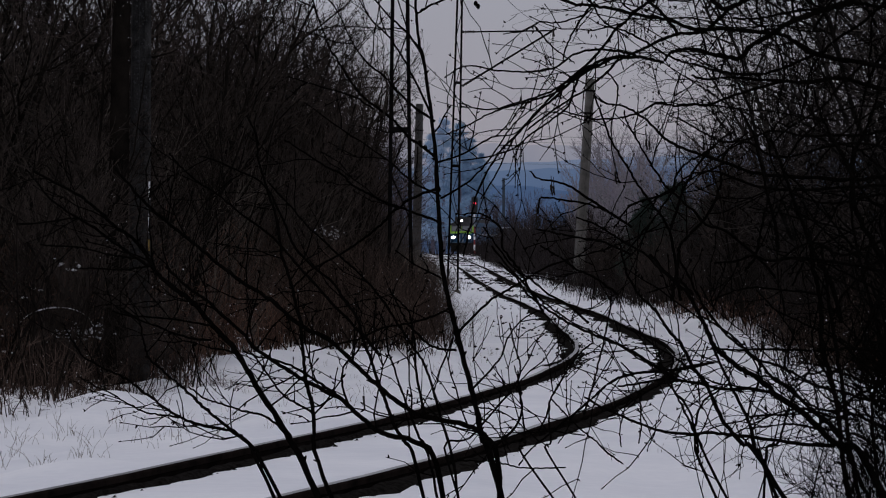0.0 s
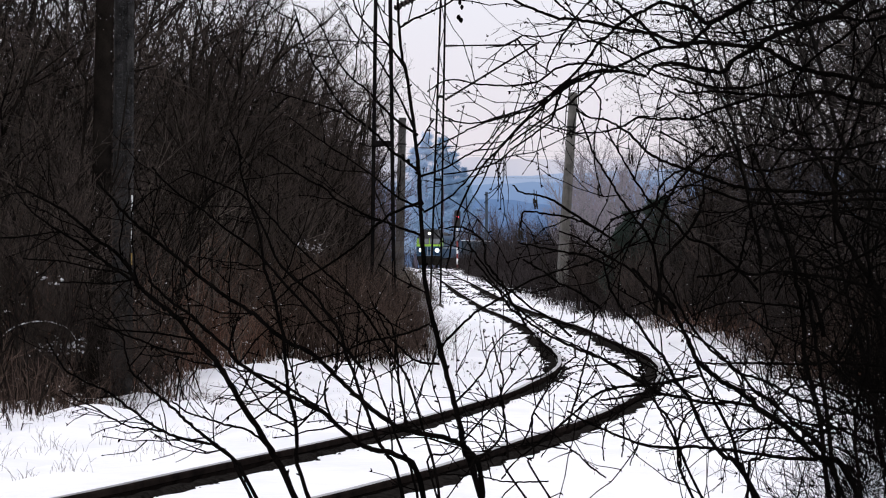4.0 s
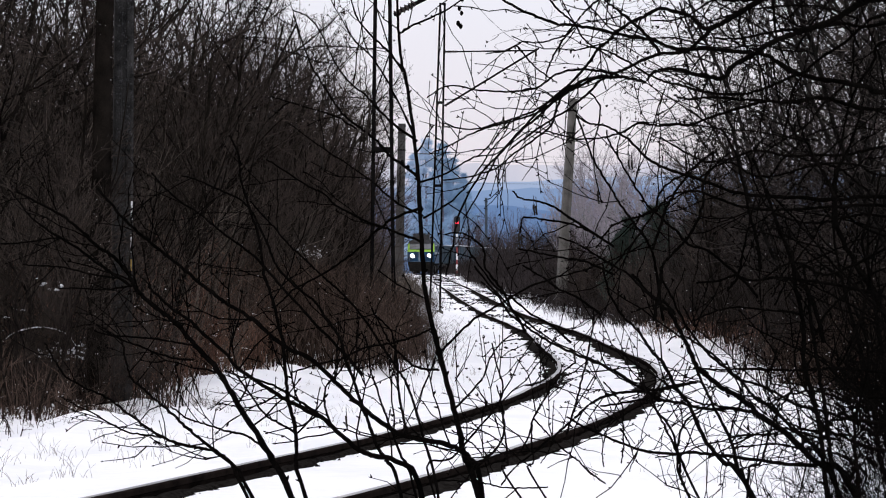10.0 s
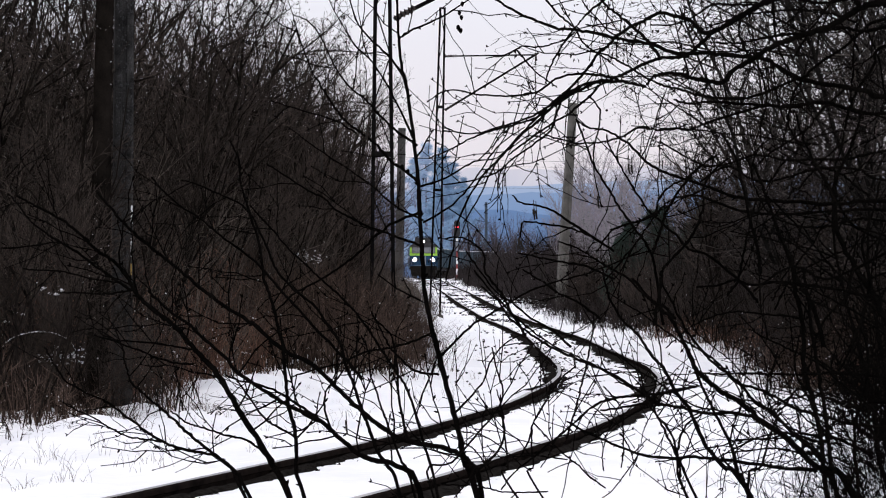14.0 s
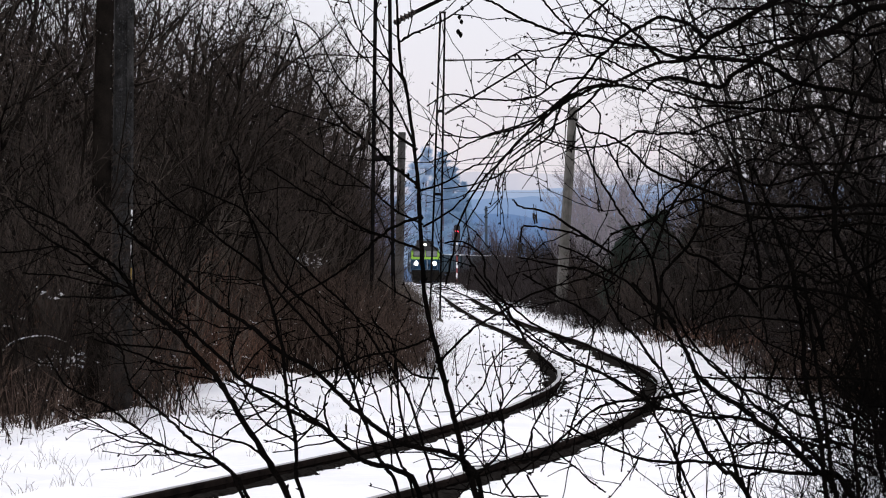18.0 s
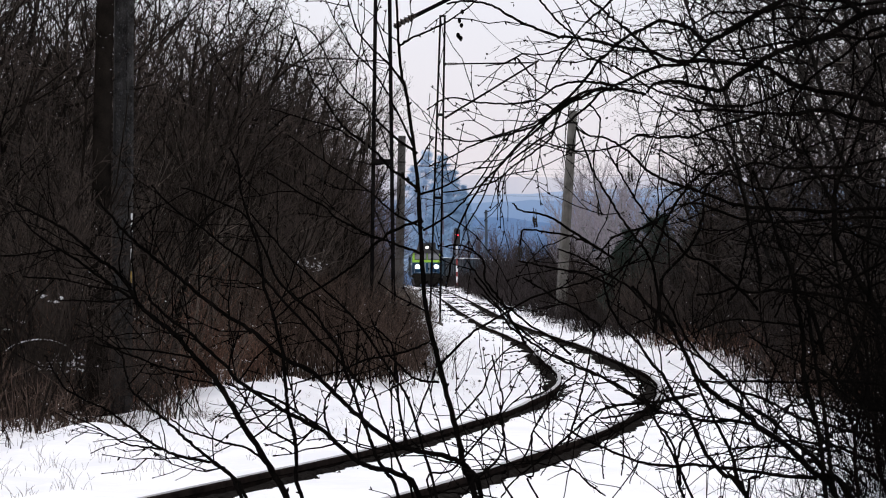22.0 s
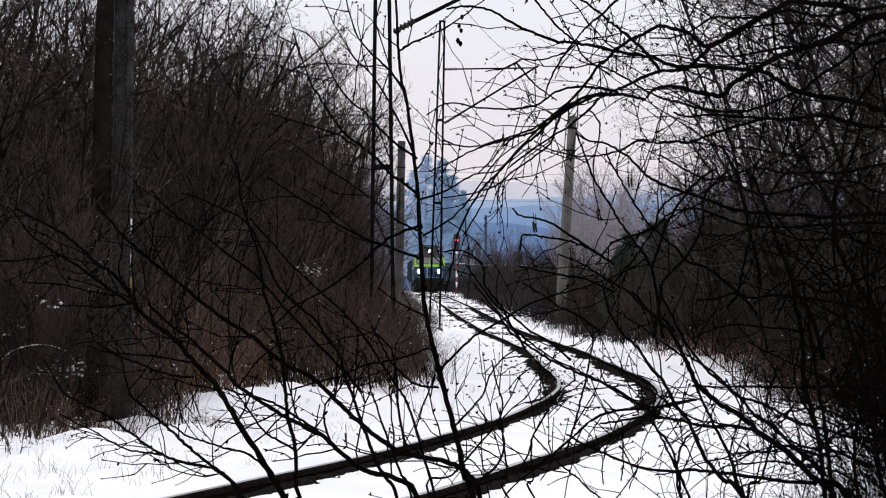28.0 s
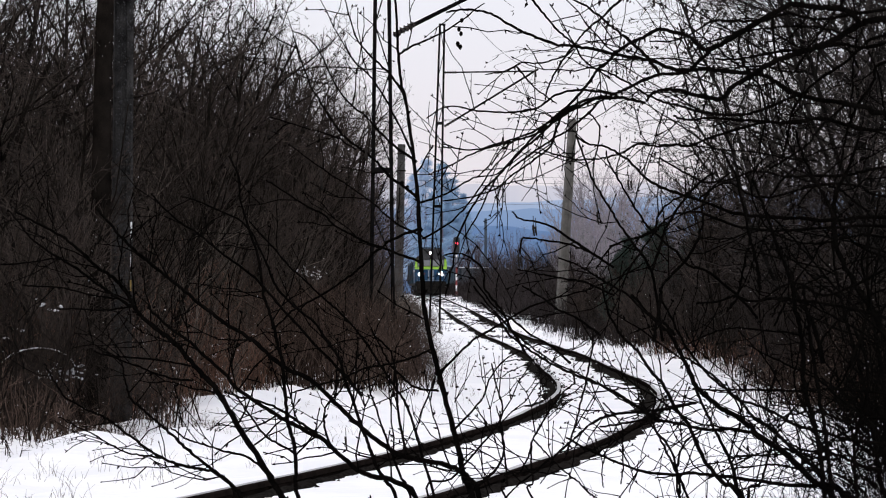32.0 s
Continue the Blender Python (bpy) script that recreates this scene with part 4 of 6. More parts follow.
def plant_woods():
    rng = random.Random(77)
    # left wood: low shrubs at its edge, taller trees behind
    for i in range(95):
        y = 41 + 130 * rng.random() ** 1.5
        o = left_edge(y) + 0.8 + rng.random() ** 1.3 * (9 if y < 90 else 14)
        x = float(middle(y)) - o
        if abs(x + 3.6) < 0.55 and y < 44:
            continue
        tall = float(np.interp(o - left_edge(y), (0.5, 2.5, 6), (0.78, 0.98, 1.15)))
        tall *= float(np.interp(y, (40, 60, 75, 110, 170), (0.87, 0.93, 1.03, 0.99, 1.12)))
        plant_edge(rng.choice(TREES), x, y, tall * rng.uniform(0.85, 1.12), rng.uniform(0, 6.28))
    for i in range(18):
        y = 40 + 110 * rng.random() ** 1.4
        o = left_edge(y) + rng.random() * 1.6
        plant(rng.choice(BUSHES), float(middle(y)) - o, y, rng.uniform(0.55, 0.95), rng.uniform(0, 6.28))
    for i in range(30):
        y = rng.uniform(74, 122)
        o = left_edge(y) + rng.uniform(0.3, 3.2)
        plant_edge(rng.choice(TREES), float(middle(y)) - o, y, rng.uniform(0.78, 1.0) * (1 + (y - 74) / 400), rng.uniform(0, 6.28))
    for i in range(7):
        y = rng.uniform(66, 100)
        plant_edge(rng.choice(TREES), y * rng.uniform(-0.092, -0.05), y, rng.uniform(1.0, 1.2), rng.uniform(0, 6.28))
    for i in range(12):
        y = rng.uniform(78, 108)
        plant_edge(rng.choice(TREES[:4]), y * rng.uniform(-0.052, -0.0365), y, rng.uniform(0.86, 1.0) * (0.62 + y / 240), rng.uniform(0, 6.28))
    for i in range(14):
        y = rng.uniform(76, 108)
        plant_edge(TREES[3 + i % 2], y * rng.uniform(-0.033, -0.0215), y, rng.uniform(0.7, 1.0), rng.uniform(0, 6.28), 0.4)
    for i in range(2):
        y = rng.uniform(46, 62)
        plant(rng.choice(TREES), y * rng.uniform(-0.117, -0.106), y, rng.uniform(0.9, 1.05), rng.uniform(0, 6.28))
    # unseen trees outside the view, added to shade the near mast's left face
    for i in range(6):
        plant(rng.choice(TREES), -6.6 - rng.random() * 3.0, rng.uniform(30, 40), rng.uniform(0.62, 0.8), rng.uniform(0, 6.28))
    for i in range(10):
        plant(rng.choice(TREES), rng.uniform(-6.6, -3.4), rng.uniform(45, 64), rng.uniform(0.88, 1.06), rng.uniform(0, 6.28))
    # right wood: tall crowns close together, lower towards the far end
    for i in range(13):
        y = rng.uniform(58, 112)
        x = max(float(middle(y)) + right_edge(y) + 0.9, 0.091 * y + 0.6) + rng.random() ** 1.2 * 4.2
        plant_right(rng.choice(GREY_TREES), x, y, rng.uniform(1.12, 1.4) * (0.9 + y / 500), rng.uniform(0, 6.28))
    for i in range(10):
        y = rng.uniform(56, 92)
        plant_right(rng.choice(GREY_TREES), y * rng.uniform(0.097, 0.12), y, rng.uniform(1.2, 1.45) * (0.9 + y / 500), rng.uniform(0, 6.28))
    for i in range(14):
        y = rng.uniform(88, 124)
        plant_right(rng.choice(TREES if i % 3 else GREY_TREES), y * rng.uniform(0.067, 0.092), y, rng.uniform(0.55, 0.88) * (0.62 + y / 240), rng.uniform(0, 6.28))
    for angle, y, size in ((0.067, 84, 0.86), (0.0735, 88, 0.98), (0.0785, 80, 0.94), (0.0835, 92, 1.0)):
        plant_right(rng.choice(TREES), angle * y, y, size, rng.uniform(0, 6.28))
    for i in range(30):
        y = 44 + 108 * rng.random() ** 1.2
        o = right_edge(y) + 0.9 + rng.random() * 8
        tall = float(np.interp(y, (30, 60, 80, 100, 120, 150), (0.85, 1.1, 1.0, 0.75, 0.58, 0.48)))
        plant_right(rng.choice(GREY_TREES), float(middle(y)) + o, y, tall * rng.uniform(0.85, 1.1), rng.uniform(0, 6.28))
    for i in range(14):
        y = 34 + 120 * rng.random()
        o = right_edge(y) + rng.random() * 2.0
        plant(rng.choice(BUSHES), float(middle(y)) + o, y, rng.uniform(0.5, 0.9), rng.uniform(0, 6.28))
    # the deep end of the left wood, behind the mast
    for i in range(7):
        y = rng.uniform(55, 88)
        plant_edge(rng.choice(TREES), y * (-0.116 + 0.009 * i), y, rng.uniform(0.95, 1.15), rng.uniform(0, 6.28))


plant_woods()


def far_wood(name, sources, count, y0, y1, o0, o1, side, seed, label, big=1.0, bark="birch_bark", twig="birch_twig", clear=0.0):
    """A far belt of bare trees, in one piece."""
    rng = random.Random(seed)
    v, f, mats = [], [], []
    data = []
    for src in sources:
        for c in src.children:
            me = c.data
            co = np.empty(len(me.vertices) * 3)
            me.vertices.foreach_get("co", co)
            data.append((src, co.reshape(-1, 3), [tuple(p.vertices) for p in me.polygons], 0 if c.name.startswith("trunk") else 1))
    out = [Tubes(), Tubes()]
    for _ in range(count):
        y = rng.uniform(y0, y1)
        x = float(middle(min(y, 405))) + side * rng.uniform(o0, o1)
        if clear:
            x = max(x, clear * y) + rng.uniform(0, 2)
        z = float(ground_height(x, y))
        src, size, turn = rng.choice(sources), big * rng.uniform(0.75, 1.25) * (1 + max(0, y - 200) / 400), rng.uniform(0, 6.28)
        c, s = math.cos(turn) * size, math.sin(turn) * size
        for owner, co, faces, kind in data:
            if owner is not src:
                continue
            t = out[kind]
            base = len(t.v)
            t.v += np.stack([co[:, 0] * c - co[:, 1] * s + x, co[:, 0] * s + co[:, 1] * c + y, co[:, 2] * size + z], -1).tolist()
            t.f += [tuple(base + k for k in p) for p in faces]
    root = tagged(new(name, None), label, "woodland", kind="stuff")
    tagged(child("stems", out[0].mesh("stems", M[bark]), root), kind="stuff")
    tagged(child("crowns", out[1].mesh("crowns", M[twig]), root, "lilac-brown bare crowns"), kind="stuff")


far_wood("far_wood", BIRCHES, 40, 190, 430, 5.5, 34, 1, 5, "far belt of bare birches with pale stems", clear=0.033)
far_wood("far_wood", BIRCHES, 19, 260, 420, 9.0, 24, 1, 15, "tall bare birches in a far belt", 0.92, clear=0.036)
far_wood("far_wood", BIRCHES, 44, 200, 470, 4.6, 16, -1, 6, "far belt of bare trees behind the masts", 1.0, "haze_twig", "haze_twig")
far_wood("far_wood", BIRCHES, 95, 440, 540, 3.5, 34, 1, 25, "hazy lilac-brown wood behind the signal", 0.54, "haze_brown_twig", "haze_brown_twig")
for k, spare in enumerate(BIRCHES):
    plant(spare, float(middle(172)) + 6.0 + k * 2.4, 172 + 9 * k, 0.9, 1.0 + k)
for bx, by, size in ((-2.1, 58, 0.42), (-1.7, 60, 0.4), (-1.25, 59, 0.36), (-0.9, 61, 0.4), (-0.65, 59.5, 0.32), (-0.4, 61, 0.3), (-1.5, 57, 0.36), (-1.0, 58, 0.33), (-3.78, 40.6, 0.4), (-3.5, 41.0, 0.36), (-3.3, 41.3, 0.33), (-4.0, 40.2, 0.38), (-4.35, 40.0, 0.36), (-3.1, 41.8, 0.34)):
    plant(BUSHES[int(by) % 2], bx, by, size, bx * 9)


def plant_near_right():
    """Young trees between the eye and the track, on the right."""
    rng = random.Random(31)
    for source, (x, y, size) in zip(WIDE, ((3.5, 24.0, 0.62), (4.2, 28.0, 0.72), (3.3, 27.0, 0.5))):
        plant(source, x, y, size, rng.uniform(0, 6.28))
    for k, (x, y, size) in enumerate(((2.45, 19.0, 0.5), (2.3, 18.0, 0.42), (2.75, 21.5, 0.5), (2.0, 16.0, 0.36), (2.15, 17.2, 0.4), (2.6, 20.2, 0.44), (1.72, 15.5, 0.33), (1.96, 17.5, 0.4), (2.08, 19.5, 0.36))):
        plant(DARK_BUSHES[k % 2], x, y, size, rng.uniform(0, 6.28))


plant_near_right()
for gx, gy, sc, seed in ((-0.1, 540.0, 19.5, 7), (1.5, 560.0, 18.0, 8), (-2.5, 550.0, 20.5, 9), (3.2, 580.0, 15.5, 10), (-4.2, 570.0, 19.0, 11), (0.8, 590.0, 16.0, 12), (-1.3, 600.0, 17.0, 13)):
    pine = make_pine(seed, sc, "tall distant pine tinted blue-grey for haze", M["haze_needles" if gx > -1 else "mist_needles"])
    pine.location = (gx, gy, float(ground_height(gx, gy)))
for gx, gy, sc, seed in ((6.95, 142.0, 3.5, 1), (9.6, 175.0, 4.4, 2), (6.5, 138.0, 3.1, 3), (8.5, 147.0, 4.1, 4), (9.9, 152.0, 3.7, 5), (11.0, 160.0, 4.6, 6)):
    pine = make_pine(seed, sc, "young dark green pine among bare trees")
    pine.location = (gx, gy, float(ground_height(gx, gy)))


SNOW_BITS = []


def make_brush(name, count, y0, y1, near, deep, side, low, high, mat, label, seed, bias=1.4, thick=1.0):
    """Upright leafless shoots in thousands: each one crooked, with kinked side twigs."""
    rng = random.Random(seed)
    t = Tubes()
    for _ in range(int(count * 0.74)):
        y = y0 + (y1 - y0) * rng.random() ** bias
        edge = left_edge(y) if side < 0 else right_edge(y)
        o = edge + near + 0.25 * math.sin(y * 0.8) + 0.2 * math.sin(y * 2.1 + 1) + rng.random() ** 1.2 * deep + abs(rng.gauss(0, 0.25))
        x = float(middle(y)) + side * o
        inner = max(0, o - edge - near)
        h = rng.uniform(low, high) * (0.55 + 0.45 * min(1, inner / 1.5))
        slack = 0.1 + 0.14 * (1 - min(1, inner / 0.9))
        p = Vector((x, y, float(ground_height(x, y)) - 0.05))
        d = Vector((rng.gauss(0, slack), rng.gauss(0, slack), 1))
        n = 4 if y < 80 else 3
        pts = [p]
        for _k in range(n):
            d = d + Vector((rng.gauss(0, 0.19), rng.gauss(0, 0.19), 0))
            pts.append(pts[-1] + d.normalized() * (h / n))
        r = rng.uniform(0.003, 0.0085) * (1 + y / 140) * (0.5 + 0.5 * min(1, inner / 1.2))
        t.tube(pts, r * thick, r * thick * 0.35, 3 if thick == 1 else 5)
        for _k in range(4 if y < 80 else 3):
            i = rng.randint(1, n - 1)
            q = pts[i].lerp(pts[i + 1], rng.random())
            e = Vector((rng.gauss(0, 0.8), rng.gauss(0, 0.8), rng.uniform(0.2, 1.0))).normalized() * h * rng.uniform(0.1, 0.24)
            f = q + e
            if y < 70:
                t.tube([q, f, f + Vector((e.x * 0.4 + rng.gauss(0, 0.05), e.y * 0.4, abs(e.z) * 1.1))], r * 0.5, r * 0.25, 3)
            else:
                t.tube([q, f], r * 0.5, r * 0.28, 3)
            if rng.random() < 0.055 and y < 130:
                SNOW_BITS.append((q + Vector((0, 0, 0.008)), rng.uniform(0.004, 0.013)))
    tagged(new(name, t.mesh(name, mat)), label, "undergrowth", kind="stuff")


make_brush("undergrowth", 1300, 37.5, 43, -0.25, 6, -1, 0.4, 1.0, M["brown_brush"], "knee-high brown shoots round the mast's foot", 8, 1.0)
make_brush("undergrowth", 8200, 43.5, 150, 0.1, 9, -1, 1.2, 3.4, M["brush"], "dense leafless brown undergrowth along the track", 1)
make_brush("undergrowth", 5000, 90, 260, 0.3, 14, -1, 2.0, 4.5, M["brush"], "dense tall brown thicket in the wood", 2, 1.0)
make_brush("undergrowth", 4200, 42, 95, 0.0, 2.2, -1, 0.8, 2.0, M["red_brush"], "reddish brown thin shoots at the wood's edge", 3, 1.0)
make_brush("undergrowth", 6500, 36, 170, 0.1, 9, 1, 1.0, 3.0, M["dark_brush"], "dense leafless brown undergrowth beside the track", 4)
make_brush("undergrowth", 3000, 130, 430, 0.0, 3.6, 1, 0.7, 1.8, M["far_brush"], "low brown scrub along the line", 5, 1.0)
make_brush("undergrowth", 6200, 150, 470, 2.6, 20, 1, 1.8, 4.6, M["far_brush"], "far brown thicket beside the line", 10, 1.0)
make_brush("undergrowth", 2600, 55, 66, -2.2, 2.8, -1, 0.95, 1.5, M["brown_brush"], "dense dark bush round the mast's foot", 11, 1.0)
make_brush("undergrowth", 900, 66, 84, -1.3, 1.6, -1, 0.5, 1.0, M["brown_brush"], "low dark bush at the wood's edge", 13, 1.0)
make_brush("undergrowth", 1500, 84, 150, -1.2, 2.2, -1, 0.8, 1.6, M["brush"], "low brown scrub under the trees", 12, 1.0)
make_brush("undergrowth", 1200, 140, 240, -2.3, 3.0, -1, 0.8, 1.4, M["brush"], "low brown scrub before the far mast", 14, 1.0)
make_brush("undergrowth", 800, 46, 110, 0.0, 1.0, 1, 0.5, 1.0, M["red_brush"], "reddish brown thin shoots beside the snow", 6, 1.0)
make_brush("undergrowth", 5600, 44, 130, 2.0, 9, -1, 2.8, 5.2, M["brush"], "tall dense brown saplings deep in the wood", 15, 1.2)
make_brush("undergrowth", 2500, 240, 520, -0.8, 14, -1, 1.6, 4.4, M["far_brush"], "far brown thicket behind the masts", 7, 1.0)

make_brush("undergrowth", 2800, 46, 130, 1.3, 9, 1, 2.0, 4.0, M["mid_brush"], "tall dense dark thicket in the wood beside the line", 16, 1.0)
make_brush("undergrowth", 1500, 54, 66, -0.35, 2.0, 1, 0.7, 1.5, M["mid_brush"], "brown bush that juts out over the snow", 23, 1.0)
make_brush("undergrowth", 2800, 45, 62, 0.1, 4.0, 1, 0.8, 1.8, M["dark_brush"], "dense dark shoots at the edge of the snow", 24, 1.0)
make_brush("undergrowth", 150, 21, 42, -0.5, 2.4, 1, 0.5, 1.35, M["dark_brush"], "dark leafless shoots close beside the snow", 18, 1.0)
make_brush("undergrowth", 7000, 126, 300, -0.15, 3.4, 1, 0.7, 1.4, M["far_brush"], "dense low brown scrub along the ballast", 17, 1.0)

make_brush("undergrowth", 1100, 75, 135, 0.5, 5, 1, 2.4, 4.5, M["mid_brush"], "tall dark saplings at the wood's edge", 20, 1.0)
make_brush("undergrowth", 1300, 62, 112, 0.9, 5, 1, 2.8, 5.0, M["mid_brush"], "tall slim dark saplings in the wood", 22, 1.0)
make_brush("undergrowth", 240, 40, 78, 0.5, 4.5, -1, 3.0, 6.2, M["bark"], "slim upright young stems in the thicket", 21, 1.0, 2.6)
make_brush("undergrowth", 1000, 36, 45, -0.6, 3.4, -1, 0.12, 0.4, M["brown_brush"], "low dark litter of stalks on the snow", 27, 1.0)
make_brush("undergrowth", 260, 38.0, 46, -0.15, 4.5, -1, 1.2, 4.2, M["bark"], "dark upright stems at the wood's edge", 25, 1.0, 1.9)
make_brush("undergrowth", 900, 47.5, 53, -0.8, 2.4, 1, 0.65, 1.2, M["brown_brush"], "dark brown bush on the snow beside the line", 26, 1.0)


def make_twig_snow():
    rng = random.Random(19)
    t = Tubes()
    for p, r in SNOW_BITS:
        t.chip(p, r, rng, 0.7)
    # added clumps standing in for ground snow seen between the stems
    for _ in range(260):
        y = rng.uniform(40.5, 58)
        x = float(middle(y)) - left_edge(y) - 0.2 - rng.random() * 3.4
        c = Vector((x, y, float(ground_height(x, y)) + rng.uniform(0.15, 0.9)))
        for _k in range(rng.randint(1, 5)):
            t.chip(c + Vector((rng.gauss(0, 0.03), rng.gauss(0, 0.03), rng.gauss(0, 0.012))), rng.uniform(0.008, 0.024), rng, 0.5)
    # larger added clumps in place of bright gaps in the wood
    for cx, cy, cz, n in ((-2.55, 74.0, 1.86, 12), (-2.7, 74.0, 1.95, 8), (-4.12, 40.6, 1.2, 3), (-4.6, 40.4, 0.9, 2), (-1.9, 66.0, 0.9, 12)):
        for _k in range(n * 2):
            t.chip((cx + rng.gauss(0, 0.1), cy + rng.gauss(0, 0.1), cz + rng.gauss(0, 0.06)), rng.uniform(0.015, 0.045), rng, 0.5)
    tagged(new("twig_snow", t.mesh("twig_snow", M["snow"])), "small bits of snow on twigs, and clumps for snow seen between stems", "snow", kind="stuff")


make_twig_snow()


def make_fallen_branch():
    """A bent branch with snow along its top, and a snowy tussock beneath."""
    root = tagged(new("fallen_branch", None), "bent dead branch with snow lying along it", "branch")
    line = smooth_line([(-4.86, 40.3, 0.1), (-4.68, 40.3, 0.6), (-4.4, 40.3, 0.75), (-4.1, 40.35, 0.73), (-3.92, 40.4, 0.56), (-3.8, 40.4, 0.05)], 6)
    t = Tubes()
    t.tube(line, 0.016, 0.008, 7)
    child("bough", t.mesh("bough", M["bark"]), root)
    t = Tubes()
    t.tube([p + Vector((0, 0, 0.014)) for p in line[6:25]], 0.011, 0.008, 6)
    child("snow_strip", t.mesh("snow_strip", M["snow"]), root, "strip of white snow")
    rng = random.Random(6)
    t = Tubes()
    for _ in range(80):
        t.chip((-4.02 + rng.gauss(0, 0.13), 40.5 + rng.gauss(0, 0.1), 0.5 + rng.gauss(0, 0.045)), rng.uniform(0.01, 0.034), rng, 0.5)
    tagged(child("snow_clump", t.mesh("snow_clump", M["snow"]), root, "clumps of snow"), kind="stuff")


make_fallen_branch()


def make_dry_grass():
    rng = random.Random(9)
    t = Tubes()
    for _ in range(420):
        y = 26 + 54 * rng.random() ** 2
        side = rng.choice((-1, -1, -1, 1))
        o = rng.uniform(1.8, left_edge(y) + 0.3) if side < 0 else rng.uniform(1.7, right_edge(y) + 0.3)
        x = float(middle(y)) + side * o
        z = float(ground_height(x, y)) - 0.03
        for k in range(rng.randint(1, 4)):
            h = rng.uniform(0.04, 0.15)
            a = rng.gauss(0, 0.35)
            p = Vector((x + rng.gauss(0, 0.04), y + rng.gauss(0, 0.04), z))
            t.tube([p, p + Vector((a * h * 0.5, 0, h * 0.6)), p + Vector((a * h * 1.3, 0, h))], 0.0019, 0.0009, 3)
    tagged(new("dry_grass", t.mesh("dry_grass", M["grass"])), "thin dry grass stalks poking through the snow", "grass", kind="stuff")


make_dry_grass()


# ---- the branches close to the eye ----


def limb(root, seed, depth, r0, r1, twigs, *line):
    """One branch: a rounded line through a few (across, height) points near one depth, with zigzag shoots and pointed buds on it."""
    rng = random.Random(seed)
    k = 0.0012 + 0.08 * r0
    pts = smooth_line([(x + (rng.gauss(0, k) if i else 0), depth + 0.06 * math.sin(i * 1.3 + seed), z + (rng.gauss(0, k) if i else 0)) for i, (x, z) in enumerate(line)], 6)
    for p in pts[1:-1]:
        p += Vector((rng.gauss(0, 0.0006 + 0.035 * r0), rng.gauss(0, 0.008), rng.gauss(0, 0.0006 + 0.035 * r0)))
    t = Tubes()
    n = len(pts)
    t.tube(pts, r0, r1, 7, [rng.uniform(0.92, 1.08) * (1.15 if rng.random() < 0.1 else 1) for _ in pts])

    def bud(p, d, r):
        t.tube([p, p + d * r * 2.2, p + d * r * 4.4, p + d * r * 6], r, r * 0.3, 4, (0.8, 1.75, 1.9, 0.5))

    def shoot(p, d, length, r, level):
        k = max(3, int(length / 0.035))
        line = [p]
        sway = Vector((-d.z, rng.gauss(0, 0.3), d.x)) * rng.choice((-1, 1))
        curl = Vector((0, 0, rng.gauss(0.05, 0.1)))
        for i in range(k):
            sway = -sway
            d = (d + sway * rng.uniform(0.08, 0.3) + curl + Vector((rng.gauss(0, 0.08), rng.gauss(0, 0.12), rng.gauss(0, 0.08)))).normalized()
            line.append(line[-1] + d * (length / k))
            if rng.random() < 0.4:
                bud(line[-1], (d * 0.7 - sway * 0.9).normalized(), r * rng.uniform(0.7, 1.0))
        t.tube(line, r, r * 0.62, 4)
        bud(line[-1], d, r * 0.8)
        if level < 1:
            for _ in range(int(length / 0.1)):
                i = rng.randint(1, k - 1)
                e = (line[i + 1] - line[i]).normalized()
                side = Vector((-e.z, rng.gauss(0, 0.5), e.x)) * rng.choice((-1, 1))
                shoot(line[i], (e + side * rng.uniform(0.5, 1.0)).normalized(), length * rng.uniform(0.25, 0.5), r * 0.8, level + 1)

    count = int(twigs * 0.66 + 0.5)
    for i in range(count):
        u = 0.2 + 0.78 * (i + rng.random()) / count
        k = min(int(u * (n - 1)), n - 2)
        d = (pts[k + 1] - pts[k]).normalized()
        turn = rng.choice((-1, 1)) * rng.uniform(0.5, 1.0)
        e = Vector((d.x * math.cos(turn) - d.z * math.sin(turn), rng.gauss(0, 0.3), d.x * math.sin(turn) + d.z * math.cos(turn)))
        here = r0 + (r1 - r0) * u
        shoot(pts[k].copy(), e.normalized(), rng.uniform(0.06, 0.26), max(0.0015, min(here * 0.52, 0.0024)), 0)
    for k in range(3, n - 1, 3):
        if rng.random() < 0.3:
            d = (pts[k + 1] - pts[k]).normalized()
            bud(pts[k], (d + Vector((-d.z, 0, d.x)) * rng.choice((-1.2, 1.2))).normalized(), (r0 + (r1 - r0) * k / n) * 0.35 + 0.0006)
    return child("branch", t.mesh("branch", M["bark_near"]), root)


def near_plant(name, label, category, x, y, height, r):
    root = tagged(new(name, None), label, category)
    t = Tubes()
    z = float(ground_height(x, y)) - 0.1
    rng = random.Random(len(label))
    pts = smooth_line([(x, y, z), (x + rng.gauss(0, 0.02), y, z + height * 0.35), (x + rng.gauss(0, 0.03), y, z + height * 0.7), (x, y, z + height)], 4)
    t.tube(pts, r * 1.25, r, 12)
    child("trunk", t.mesh("trunk", M["bark_near"]), root)
    return root


